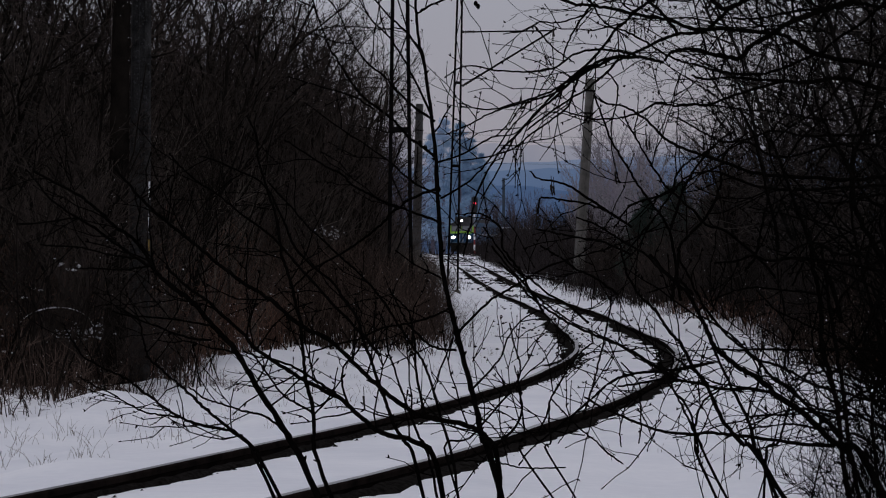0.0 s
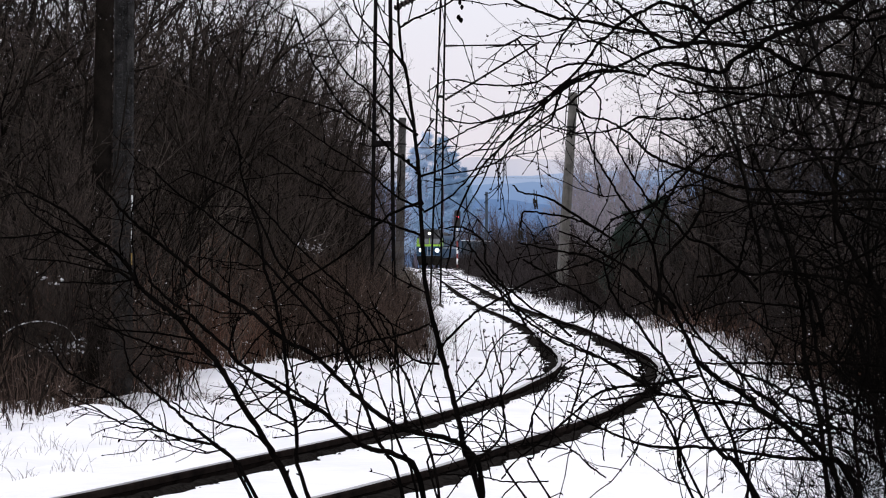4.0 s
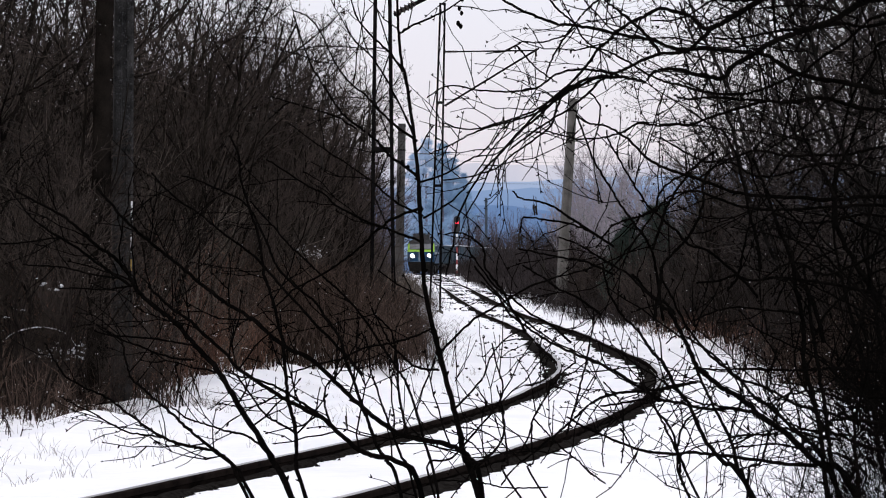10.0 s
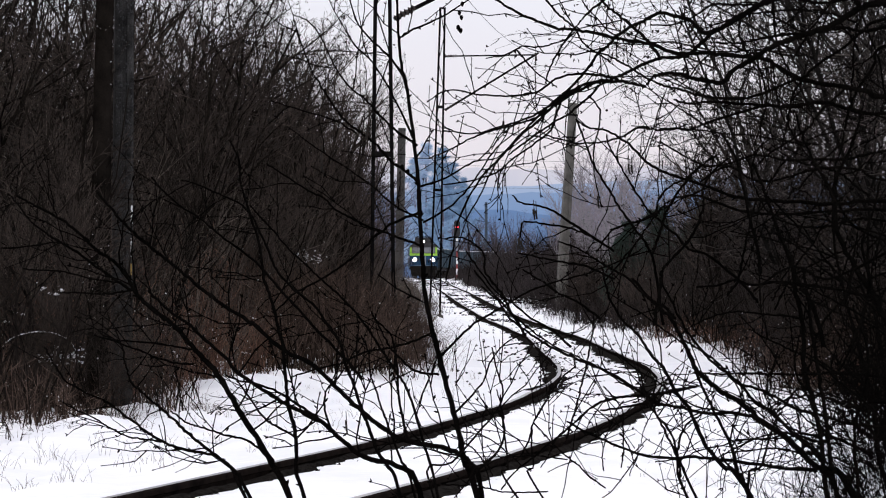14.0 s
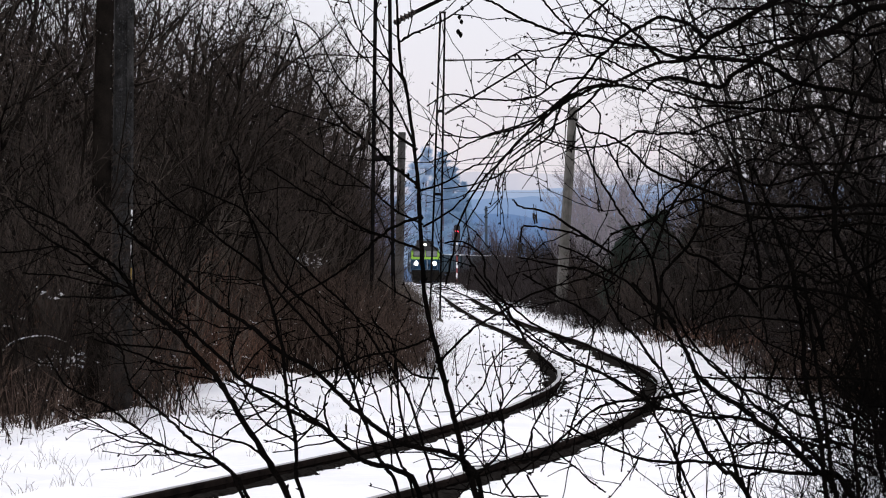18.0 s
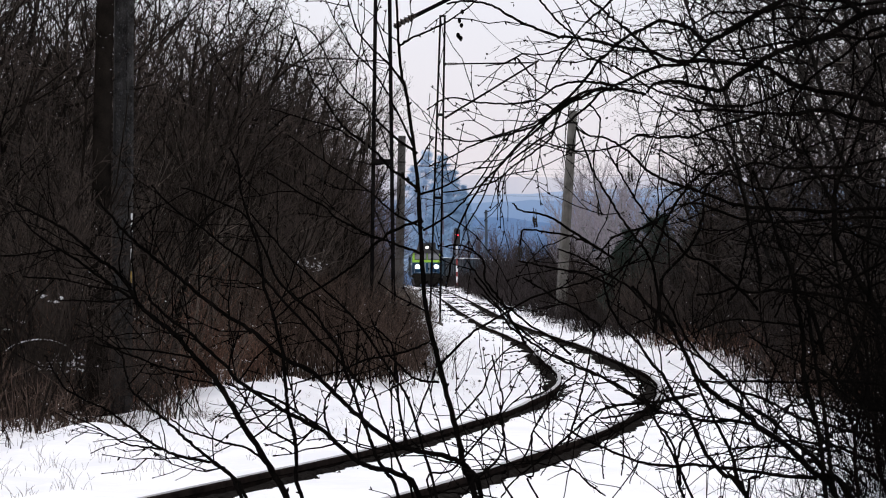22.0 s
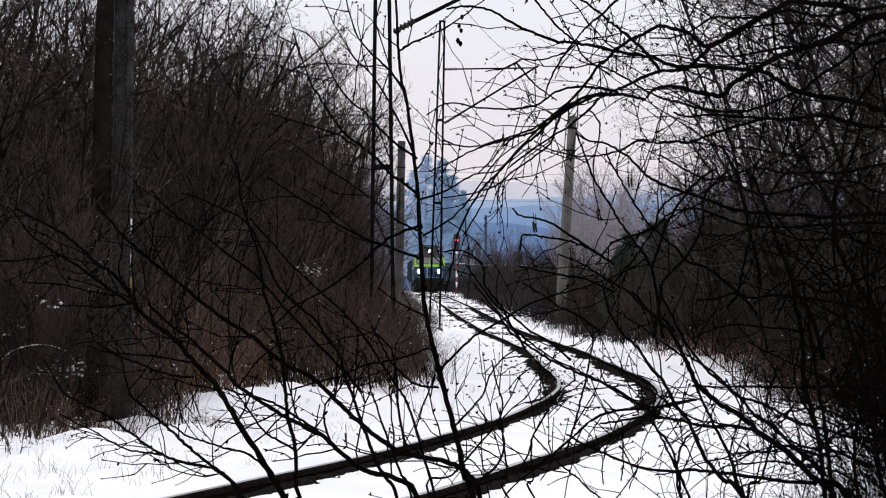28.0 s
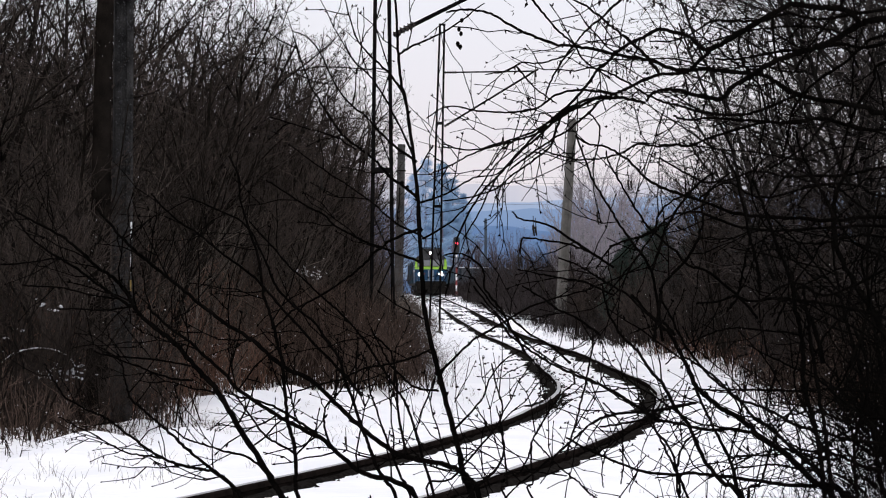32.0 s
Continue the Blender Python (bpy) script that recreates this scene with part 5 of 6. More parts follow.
shrub = near_plant("near_shrub", "dark leafless shrub fanning thin budded branches", "shrub", 0.1, 9.1, 0.42, 0.02)
limb(shrub, 205, 9.0, 0.0083, 0.0027, 19, (-0.013, -0.020), (-0.239, 0.440), (-0.374, 0.724), (-0.407, 0.775), (-0.448, 0.843), (-0.495, 0.923), (-0.535, 0.990), (-0.582, 1.044), (-0.629, 1.091), (-0.649, 1.114), (-0.689, 1.149), (-0.723, 1.178), (-0.757, 1.225), (-0.790, 1.263), (-0.824, 1.292), (-0.851, 1.326), (-0.904, 1.360), (-0.971, 1.393), (-1.025, 1.420))
limb(shrub, 206, 9.0, 0.0036, 0.0018, 7, (-0.736, 1.192), (-0.783, 1.219), (-0.824, 1.248), (-0.877, 1.286), (-0.924, 1.315), (-0.971, 1.353), (-1.012, 1.393), (-1.039, 1.420))
limb(shrub, 207, 9.0, 0.0024, 0.0018, 2, (-0.736, 1.192), (-0.763, 1.189), (-0.810, 1.184), (-0.864, 1.185), (-0.904, 1.184))
limb(shrub, 208, 9.0, 0.0024, 0.0018, 3, (-0.770, 1.209), (-0.804, 1.212), (-0.837, 1.219), (-0.904, 1.235), (-0.971, 1.241), (-1.001, 1.247))
limb(shrub, 209, 9.0, 0.0024, 0.0018, 2, (-0.904, 1.302), (-0.924, 1.306), (-0.985, 1.295), (-1.052, 1.292))
limb(shrub, 210, 9.4, 0.0074, 0.0032, 19, (0.103, -0.020), (0.097, 0.440), (0.094, 0.701), (0.066, 0.764), (0.009, 0.796), (-0.061, 0.810), (-0.117, 0.834), (-0.187, 0.881), (-0.257, 0.940), (-0.327, 1.003), (-0.397, 1.052), (-0.468, 1.105), (-0.538, 1.150), (-0.608, 1.203), (-0.678, 1.259), (-0.727, 1.304), (-0.769, 1.339), (-0.818, 1.388), (-0.860, 1.430))
limb(shrub, 211, 9.2, 0.0073, 0.0031, 16, (0.064, -0.020), (-0.015, 0.440), (-0.062, 0.711), (-0.114, 0.766), (-0.169, 0.780), (-0.210, 0.801), (-0.252, 0.835), (-0.293, 0.873), (-0.348, 0.897), (-0.389, 0.924), (-0.444, 0.956), (-0.499, 1.000), (-0.533, 1.030), (-0.581, 1.075), (-0.622, 1.109), (-0.664, 1.144), (-0.712, 1.192))
limb(shrub, 212, 8.8, 0.0053, 0.0021, 14, (-0.003, -0.020), (-0.210, 0.440), (-0.333, 0.735), (-0.341, 0.811), (-0.348, 0.876), (-0.359, 0.929), (-0.365, 0.988), (-0.376, 1.054), (-0.389, 1.113), (-0.398, 1.165), (-0.414, 1.218), (-0.422, 1.270), (-0.435, 1.323), (-0.447, 1.362), (-0.456, 1.402), (-0.467, 1.448), (-0.477, 1.494), (-0.497, 1.546))
limb(shrub, 213, 9.5, 0.0051, 0.0019, 14, (0.050, -0.020), (-0.055, 0.440), (-0.118, 0.702), (-0.139, 0.753), (-0.161, 0.788), (-0.182, 0.838), (-0.203, 0.892), (-0.224, 0.951), (-0.243, 1.008), (-0.253, 1.050), (-0.288, 1.107), (-0.324, 1.150), (-0.373, 1.192), (-0.416, 1.242), (-0.437, 1.291), (-0.465, 1.348), (-0.482, 1.383), (-0.515, 1.412), (-0.558, 1.433), (-0.614, 1.454), (-0.657, 1.469))
limb(shrub, 214, 9.6, 0.0039, 0.0019, 10, (0.075, -0.020), (0.016, 0.440), (-0.019, 0.696), (-0.048, 0.805), (-0.069, 0.877), (-0.091, 0.934), (-0.112, 0.977), (-0.148, 1.035), (-0.205, 1.118), (-0.263, 1.178), (-0.306, 1.221), (-0.349, 1.257), (-0.384, 1.292), (-0.406, 1.321), (-0.435, 1.350), (-0.470, 1.386), (-0.492, 1.410))
limb(shrub, 215, 9.7, 0.0039, 0.0020, 10, (-0.207, 0.961), (-0.265, 1.026), (-0.323, 1.091), (-0.367, 1.142), (-0.410, 1.185), (-0.454, 1.236), (-0.497, 1.279), (-0.555, 1.320), (-0.598, 1.359), (-0.642, 1.388), (-0.674, 1.409), (-0.714, 1.446), (-0.743, 1.482))
limb(shrub, 216, 8.4, 0.0045, 0.0017, 10, (-0.028, -0.020), (-0.280, 0.440), (-0.430, 0.750), (-0.455, 0.784), (-0.493, 0.809), (-0.518, 0.828), (-0.568, 0.840), (-0.618, 0.859), (-0.669, 0.890), (-0.719, 0.922), (-0.744, 0.941), (-0.775, 0.959), (-0.831, 0.991), (-0.869, 1.035), (-0.894, 1.066))
limb(shrub, 217, 8.5, 0.0046, 0.0017, 10, (-0.034, -0.020), (-0.297, 0.440), (-0.454, 0.750), (-0.474, 0.785), (-0.512, 0.817), (-0.550, 0.855), (-0.575, 0.881), (-0.613, 0.906), (-0.645, 0.931), (-0.676, 0.963), (-0.696, 0.988), (-0.708, 1.026), (-0.721, 1.064), (-0.734, 1.080))
limb(shrub, 218, 8.4, 0.0023, 0.0014, 3, (-0.618, 0.858), (-0.669, 0.863), (-0.719, 0.872), (-0.769, 0.897), (-0.806, 0.922), (-0.844, 0.947))
limb(shrub, 219, 9.0, 0.0030, 0.0018, 4, (-0.589, 1.017), (-0.636, 1.020), (-0.689, 1.031), (-0.730, 1.051), (-0.763, 1.064), (-0.797, 1.084))
limb(shrub, 220, 9.0, 0.0027, 0.0018, 4, (-0.595, 1.051), (-0.649, 1.060), (-0.716, 1.068), (-0.783, 1.074), (-0.824, 1.087))
limb(shrub, 221, 9.3, 0.0037, 0.0019, 8, (-0.310, 0.878), (-0.365, 0.914), (-0.407, 0.942), (-0.463, 0.963), (-0.504, 0.970), (-0.539, 0.984))
limb(shrub, 222, 9.1, 0.0031, 0.0018, 7, (-0.358, 0.839), (-0.398, 0.866), (-0.425, 0.886), (-0.466, 0.934), (-0.493, 0.968), (-0.514, 0.988))
limb(shrub, 223, 9.1, 0.0031, 0.0018, 7, (-0.425, 0.798), (-0.466, 0.832), (-0.521, 0.845), (-0.575, 0.859), (-0.616, 0.873), (-0.650, 0.904))
limb(shrub, 224, 9.2, 0.0031, 0.0019, 7, (-0.252, 0.835), (-0.279, 0.876), (-0.290, 0.917), (-0.282, 0.952), (-0.252, 0.986), (-0.210, 1.055))
limb(shrub, 225, 9.4, 0.0038, 0.0019, 8, (0.061, -0.020), (-0.024, 0.440), (-0.075, 0.701), (-0.110, 0.785), (-0.131, 0.841), (-0.145, 0.883), (-0.166, 0.940), (-0.180, 0.982), (-0.187, 1.038), (-0.201, 1.080))
limb(shrub, 226, 9.4, 0.0038, 0.0019, 8, (-0.089, 0.827), (-0.100, 0.883), (-0.110, 0.940), (-0.113, 0.982), (-0.117, 1.024), (-0.131, 1.080), (-0.173, 1.122))
sapling = near_plant("near_sapling", "slender dark bare sapling with thin side twigs", "sapling", 0.14, 8.2, 0.6, 0.012)
limb(sapling, 227, 8.2, 0.0028, 0.0017, 3, (-0.010, 1.008), (-0.047, 1.010), (-0.071, 1.025), (-0.096, 1.050), (-0.114, 1.069), (-0.139, 1.112), (-0.157, 1.142))
limb(sapling, 228, 8.2, 0.0028, 0.0017, 4, (-0.022, 1.103), (-0.053, 1.087), (-0.102, 1.069), (-0.163, 1.057), (-0.224, 1.034), (-0.285, 1.017), (-0.328, 1.008))
limb(sapling, 229, 8.2, 0.0033, 0.0017, 3, (-0.046, 1.362), (-0.102, 1.338), (-0.145, 1.307), (-0.175, 1.283), (-0.212, 1.252), (-0.261, 1.216), (-0.316, 1.185), (-0.347, 1.161), (-0.365, 1.148))
limb(sapling, 230, 8.2, 0.0028, 0.0017, 3, (-0.048, 1.287), (-0.077, 1.299), (-0.114, 1.313), (-0.163, 1.332), (-0.200, 1.350), (-0.237, 1.369), (-0.261, 1.393), (-0.292, 1.411), (-0.347, 1.442), (-0.383, 1.466))
limb(sapling, 231, 8.2, 0.0033, 0.0017, 4, (-0.055, 1.424), (-0.075, 1.446), (-0.114, 1.475), (-0.151, 1.512), (-0.197, 1.546), (-0.224, 1.573), (-0.255, 1.619), (-0.282, 1.662), (-0.304, 1.717), (-0.322, 1.776))
limb(sapling, 232, 8.2, 0.0022, 0.0014, 2, (-0.188, 1.531), (-0.224, 1.555), (-0.261, 1.568), (-0.298, 1.577), (-0.347, 1.592), (-0.371, 1.601))
limb(sapling, 113, 8.2, 0.0078, 0.0024, 6, (0.141, -0.020), (0.142, 0.389), (0.071, 0.757), (0.047, 0.824), (0.029, 0.897), (0.005, 0.995), (-0.017, 1.087), (-0.034, 1.161), (-0.042, 1.283), (-0.053, 1.418), (-0.058, 1.503), (-0.076, 1.613), (-0.091, 1.699), (-0.098, 1.772), (-0.103, 1.870))
limb(sapling, 114, 8.2, 0.0029, 0.0013, 5, (-0.001, 1.050), (0.056, 1.109), (0.130, 1.157), (0.203, 1.197), (0.301, 1.225), (0.393, 1.258), (0.448, 1.295))
limb(sapling, 117, 8.2, 0.0029, 0.0012, 3, (-0.056, 1.503), (-0.115, 1.546), (-0.164, 1.601), (-0.225, 1.662), (-0.274, 1.760), (-0.323, 1.785))
limb(sapling, 118, 8.2, 0.0029, 0.0013, 3, (-0.083, 1.650), (-0.115, 1.697), (-0.164, 1.742), (-0.191, 1.785), (-0.213, 1.858))
limb(sapling, 119, 8.2, 0.0027, 0.0012, 3, (-0.060, 1.513), (-0.103, 1.601), (-0.152, 1.687), (-0.195, 1.724), (-0.211, 1.763))
limb(sapling, 120, 8.2, 0.0029, 0.0013, 3, (-0.093, 1.742), (-0.054, 1.766), (0.007, 1.791), (0.093, 1.846))
limb(sapling, 121, 8.2, 0.0024, 0.0011, 4, (-0.051, 1.418), (0.007, 1.436), (0.069, 1.466), (0.117, 1.479), (0.191, 1.534))
limb(sapling, 122, 8.2, 0.0025, 0.0011, 4, (-0.044, 1.344), (-0.103, 1.375), (-0.158, 1.418), (-0.274, 1.503), (-0.335, 1.546))
limb(sapling, 123, 8.2, 0.0025, 0.0011, 4, (-0.042, 1.338), (0.020, 1.375), (0.069, 1.430), (0.117, 1.503), (0.179, 1.546))
limb(sapling, 124, 8.2, 0.0025, 0.0012, 4, (0.026, 0.928), (0.081, 0.989), (0.105, 1.038), (0.148, 1.081), (0.215, 1.112))
limb(sapling, 126, 8.2, 0.0031, 0.0013, 5, (0.066, 0.793), (0.130, 0.855), (0.130, 0.928), (0.117, 0.977))
limb(sapling, 127, 8.2, 0.0023, 0.0011, 4, (0.069, 1.234), (0.111, 1.179), (0.179, 1.114), (0.246, 1.066), (0.332, 1.028), (0.399, 0.987), (0.485, 0.940))
alder = near_plant("overhanging_alder", "leafless alder with gnarled dark boughs and hanging catkins", "tree", 1.45, 9.6, 3.6, 0.07)
limb(alder, 128, 9.6, 0.0068, 0.0026, 8, (1.450, 1.734), (1.124, 1.684), (1.070, 1.694), (0.998, 1.711), (0.926, 1.729), (0.869, 1.754), (0.812, 1.777), (0.740, 1.782), (0.669, 1.792), (0.597, 1.801), (0.525, 1.818), (0.454, 1.827), (0.382, 1.840), (0.333, 1.853), (0.289, 1.863), (0.239, 1.876), (0.174, 1.901), (0.124, 1.933), (0.067, 1.951), (0.010, 1.946))
limb(alder, 129, 9.4, 0.0084, 0.0034, 4, (1.450, 1.957), (1.101, 1.907), (1.033, 1.886), (0.977, 1.863), (0.921, 1.837), (0.865, 1.816), (0.809, 1.792), (0.767, 1.767), (0.725, 1.743), (0.697, 1.714), (0.655, 1.710), (0.620, 1.715), (0.585, 1.731), (0.556, 1.735), (0.528, 1.725), (0.502, 1.700))
limb(alder, 130, 9.4, 0.0071, 0.0067, 2, (1.033, 1.886), (1.017, 1.914), (1.001, 1.938), (0.935, 1.941), (0.865, 1.941), (0.823, 1.921), (0.788, 1.900), (0.739, 1.872), (0.697, 1.849), (0.657, 1.826))
limb(alder, 131, 9.4, 0.0049, 0.0022, 5, (0.663, 1.829), (0.641, 1.802), (0.613, 1.781), (0.585, 1.770), (0.542, 1.764), (0.500, 1.753), (0.465, 1.739), (0.430, 1.725), (0.388, 1.700), (0.367, 1.676), (0.318, 1.634), (0.269, 1.606), (0.206, 1.564), (0.164, 1.529))
limb(alder, 132, 9.3, 0.0049, 0.0022, 11, (0.641, 1.825), (0.613, 1.858), (0.578, 1.868), (0.537, 1.868), (0.495, 1.855), (0.453, 1.837), (0.426, 1.816), (0.405, 1.791), (0.381, 1.771), (0.363, 1.751), (0.338, 1.722), (0.292, 1.669), (0.233, 1.610), (0.187, 1.569), (0.134, 1.514), (0.090, 1.464), (0.044, 1.374), (0.022, 1.289), (0.009, 1.220))
limb(alder, 133, 9.5, 0.0040, 0.0017, 9, (0.510, 1.707), (0.477, 1.714), (0.435, 1.722), (0.392, 1.727), (0.345, 1.738), (0.283, 1.727), (0.238, 1.695), (0.168, 1.677), (0.092, 1.680), (0.014, 1.695), (-0.040, 1.668))
limb(alder, 134, 9.5, 0.0040, 0.0017, 10, (0.449, 1.719), (0.392, 1.714), (0.336, 1.691), (0.293, 1.667), (0.251, 1.639), (0.208, 1.617), (0.137, 1.596), (0.080, 1.575), (0.024, 1.549), (-0.033, 1.525))
limb(alder, 135, 9.4, 0.0034, 0.0017, 9, (0.409, 1.717), (0.353, 1.703), (0.304, 1.676), (0.283, 1.634), (0.269, 1.590), (0.220, 1.550), (0.171, 1.512), (0.129, 1.480), (0.066, 1.466), (0.002, 1.456))
limb(alder, 136, 9.6, 0.0034, 0.0017, 9, (0.339, 1.699), (0.289, 1.671), (0.232, 1.636), (0.161, 1.613), (0.070, 1.590), (-0.002, 1.602))
limb(alder, 137, 9.5, 0.0034, 0.0017, 9, (0.307, 1.688), (0.258, 1.649), (0.208, 1.600), (0.165, 1.547), (0.123, 1.497), (0.087, 1.426), (0.052, 1.362))
limb(alder, 138, 9.6, 0.0040, 0.0020, 5, (0.926, 1.737), (0.883, 1.722), (0.812, 1.694), (0.755, 1.679), (0.669, 1.679), (0.597, 1.701), (0.554, 1.719), (0.511, 1.739), (0.475, 1.754), (0.439, 1.772), (0.404, 1.794), (0.368, 1.805))
limb(alder, 139, 9.8, 0.0047, 0.0029, 4, (1.450, 1.703), (1.148, 1.653), (1.048, 1.663), (0.975, 1.678), (0.902, 1.668), (0.829, 1.675), (0.741, 1.682), (0.683, 1.679), (0.624, 1.676), (0.599, 1.685))
limb(alder, 140, 9.9, 0.0041, 0.0018, 5, (0.970, 1.686), (0.896, 1.675), (0.837, 1.670), (0.763, 1.653), (0.704, 1.636), (0.645, 1.618), (0.616, 1.613), (0.567, 1.610), (0.508, 1.613), (0.478, 1.603), (0.428, 1.584), (0.398, 1.577), (0.350, 1.577), (0.310, 1.584), (0.276, 1.602), (0.242, 1.621))
limb(alder, 141, 9.7, 0.0046, 0.0020, 5, (1.450, 2.002), (1.136, 1.952), (1.037, 1.938), (0.965, 1.930), (0.893, 1.945), (0.820, 1.930), (0.748, 1.920), (0.690, 1.919), (0.654, 1.904), (0.603, 1.880), (0.531, 1.870))
limb(alder, 142, 9.2, 0.0044, 0.0022, 4, (0.524, 1.758), (0.490, 1.803), (0.455, 1.840), (0.421, 1.871), (0.383, 1.899), (0.339, 1.922), (0.277, 1.954))
limb(alder, 143, 9.2, 0.0033, 0.0019, 2, (0.449, 1.952), (0.418, 1.928), (0.388, 1.899), (0.352, 1.865), (0.321, 1.826), (0.302, 1.807), (0.277, 1.768), (0.259, 1.727), (0.252, 1.697))
limb(alder, 144, 9.2, 0.0027, 0.0019, 2, (0.212, 1.944), (0.249, 1.906), (0.277, 1.871), (0.302, 1.844), (0.321, 1.823), (0.339, 1.796), (0.366, 1.779), (0.407, 1.752))
limb(alder, 145, 9.2, 0.0022, 0.0014, 2, (0.321, 1.821), (0.298, 1.807), (0.256, 1.789), (0.222, 1.779), (0.195, 1.786), (0.177, 1.782), (0.160, 1.768), (0.133, 1.758), (0.103, 1.752))
limb(alder, 146, 9.2, 0.0022, 0.0016, 2, (0.179, 1.782), (0.190, 1.762), (0.208, 1.738), (0.229, 1.720), (0.254, 1.704), (0.277, 1.689))
limb(alder, 147, 9.0, 0.0021, 0.0013, 2, (0.351, 1.654), (0.372, 1.619), (0.366, 1.577), (0.362, 1.534), (0.361, 1.494), (0.364, 1.447), (0.374, 1.390))
limb(alder, 148, 9.0, 0.0051, 0.0021, 6, (1.450, 1.350), (1.054, 1.400), (0.936, 1.396), (0.855, 1.407), (0.761, 1.407), (0.694, 1.413), (0.627, 1.433), (0.550, 1.467), (0.506, 1.487), (0.475, 1.505), (0.456, 1.523), (0.425, 1.550), (0.389, 1.574), (0.354, 1.581), (0.315, 1.599))
limb(alder, 149, 9.0, 0.0038, 0.0021, 3, (1.450, 1.330), (1.054, 1.380), (0.936, 1.380), (0.828, 1.376), (0.775, 1.372), (0.707, 1.380), (0.643, 1.401), (0.607, 1.417), (0.560, 1.412), (0.522, 1.389), (0.503, 1.366))
limb(alder, 150, 9.1, 0.0033, 0.0019, 3, (1.450, 1.313), (1.066, 1.363), (1.000, 1.362), (0.933, 1.348), (0.878, 1.341), (0.837, 1.348), (0.786, 1.379), (0.756, 1.436), (0.736, 1.493), (0.702, 1.529))
limb(alder, 151, 9.3, 0.0039, 0.0022, 3, (1.450, 1.589), (1.089, 1.539), (0.995, 1.517), (0.911, 1.508), (0.842, 1.511), (0.773, 1.525), (0.717, 1.508), (0.648, 1.500), (0.585, 1.525), (0.530, 1.556))
limb(alder, 152, 9.3, 0.0033, 0.0022, 3, (1.450, 1.413), (1.089, 1.463), (1.022, 1.483), (0.953, 1.494), (0.884, 1.483), (0.814, 1.463), (0.759, 1.470), (0.703, 1.490), (0.662, 1.483), (0.627, 1.453))
limb(alder, 153, 9.6, 0.0046, 0.0023, 3, (1.450, 1.930), (1.124, 1.880), (1.055, 1.840), (1.012, 1.808), (0.955, 1.768), (0.912, 1.728), (0.883, 1.685), (0.872, 1.622), (0.855, 1.550))
limb(alder, 154, 9.7, 0.0046, 0.0023, 3, (1.450, 1.865), (1.136, 1.815), (1.103, 1.764), (1.066, 1.706), (1.045, 1.641), (1.023, 1.561), (0.994, 1.496))
limb(alder, 155, 9.5, 0.0050, 0.0023, 4, (1.450, 1.901), (1.112, 1.851), (1.059, 1.847), (1.002, 1.858), (0.945, 1.841), (0.874, 1.833), (0.818, 1.823), (0.747, 1.816), (0.690, 1.819))
limb(alder, 156, 9.4, 0.0034, 0.0017, 3, (0.816, 1.921), (0.826, 1.865), (0.834, 1.809), (0.858, 1.746), (0.893, 1.669), (0.921, 1.599))
limb(alder, 157, 9.6, 0.0034, 0.0017, 3, (0.755, 1.886), (0.757, 1.844), (0.776, 1.794), (0.805, 1.737), (0.815, 1.665), (0.805, 1.593), (0.826, 1.522))
limb(alder, 158, 9.8, 0.0035, 0.0018, 3, (1.048, 1.719), (0.990, 1.668), (0.946, 1.616), (0.902, 1.580), (0.843, 1.543), (0.800, 1.499))
thicket = near_plant("near_thicket", "tangle of dark bare stems and arching shoots", "shrub", 1.0, 8.2, 0.4, 0.03)
limb(thicket, 159, 8.6, 0.0035, 0.0020, 5, (0.503, 1.114), (0.490, 1.191), (0.471, 1.268), (0.439, 1.326), (0.406, 1.378), (0.372, 1.429), (0.342, 1.474), (0.326, 1.512), (0.304, 1.576))
limb(thicket, 160, 8.5, 0.0034, 0.0017, 5, (0.706, 1.166), (0.662, 1.210), (0.592, 1.267), (0.554, 1.286), (0.529, 1.318), (0.465, 1.369), (0.440, 1.394), (0.414, 1.439), (0.389, 1.496), (0.376, 1.521), (0.366, 1.544))
limb(thicket, 161, 8.3, 0.0039, 0.0022, 4, (0.460, 1.117), (0.476, 1.204), (0.481, 1.231), (0.510, 1.266), (0.535, 1.296), (0.553, 1.334), (0.566, 1.377), (0.574, 1.414), (0.593, 1.451), (0.630, 1.488))
limb(thicket, 162, 8.4, 0.0034, 0.0020, 4, (0.462, 1.273), (0.478, 1.317), (0.497, 1.360), (0.522, 1.404), (0.541, 1.436), (0.572, 1.467), (0.610, 1.490))
limb(thicket, 163, 8.4, 0.0028, 0.0017, 3, (0.470, 1.357), (0.487, 1.402), (0.516, 1.429), (0.545, 1.444))
limb(thicket, 164, 8.2, 0.0028, 0.0017, 3, (0.467, 1.360), (0.436, 1.344), (0.388, 1.332), (0.357, 1.313), (0.332, 1.274))
limb(thicket, 165, 8.2, 0.0025, 0.0017, 3, (0.461, 1.354), (0.443, 1.332), (0.412, 1.289), (0.383, 1.252), (0.353, 1.216))
limb(thicket, 166, 8.2, 0.0033, 0.0017, 4, (0.504, 1.130), (0.473, 1.154), (0.436, 1.179), (0.400, 1.216), (0.363, 1.240), (0.326, 1.265), (0.290, 1.283), (0.247, 1.295))
limb(thicket, 167, 8.6, 0.0052, 0.0029, 4, (0.862, 1.063), (0.833, 1.159), (0.807, 1.217), (0.786, 1.281), (0.766, 1.320), (0.740, 1.371), (0.721, 1.435), (0.702, 1.480))
limb(thicket, 168, 8.6, 0.0068, 0.0052, 2, (1.010, 1.102), (0.978, 1.179), (0.935, 1.256), (0.901, 1.320), (0.890, 1.390))
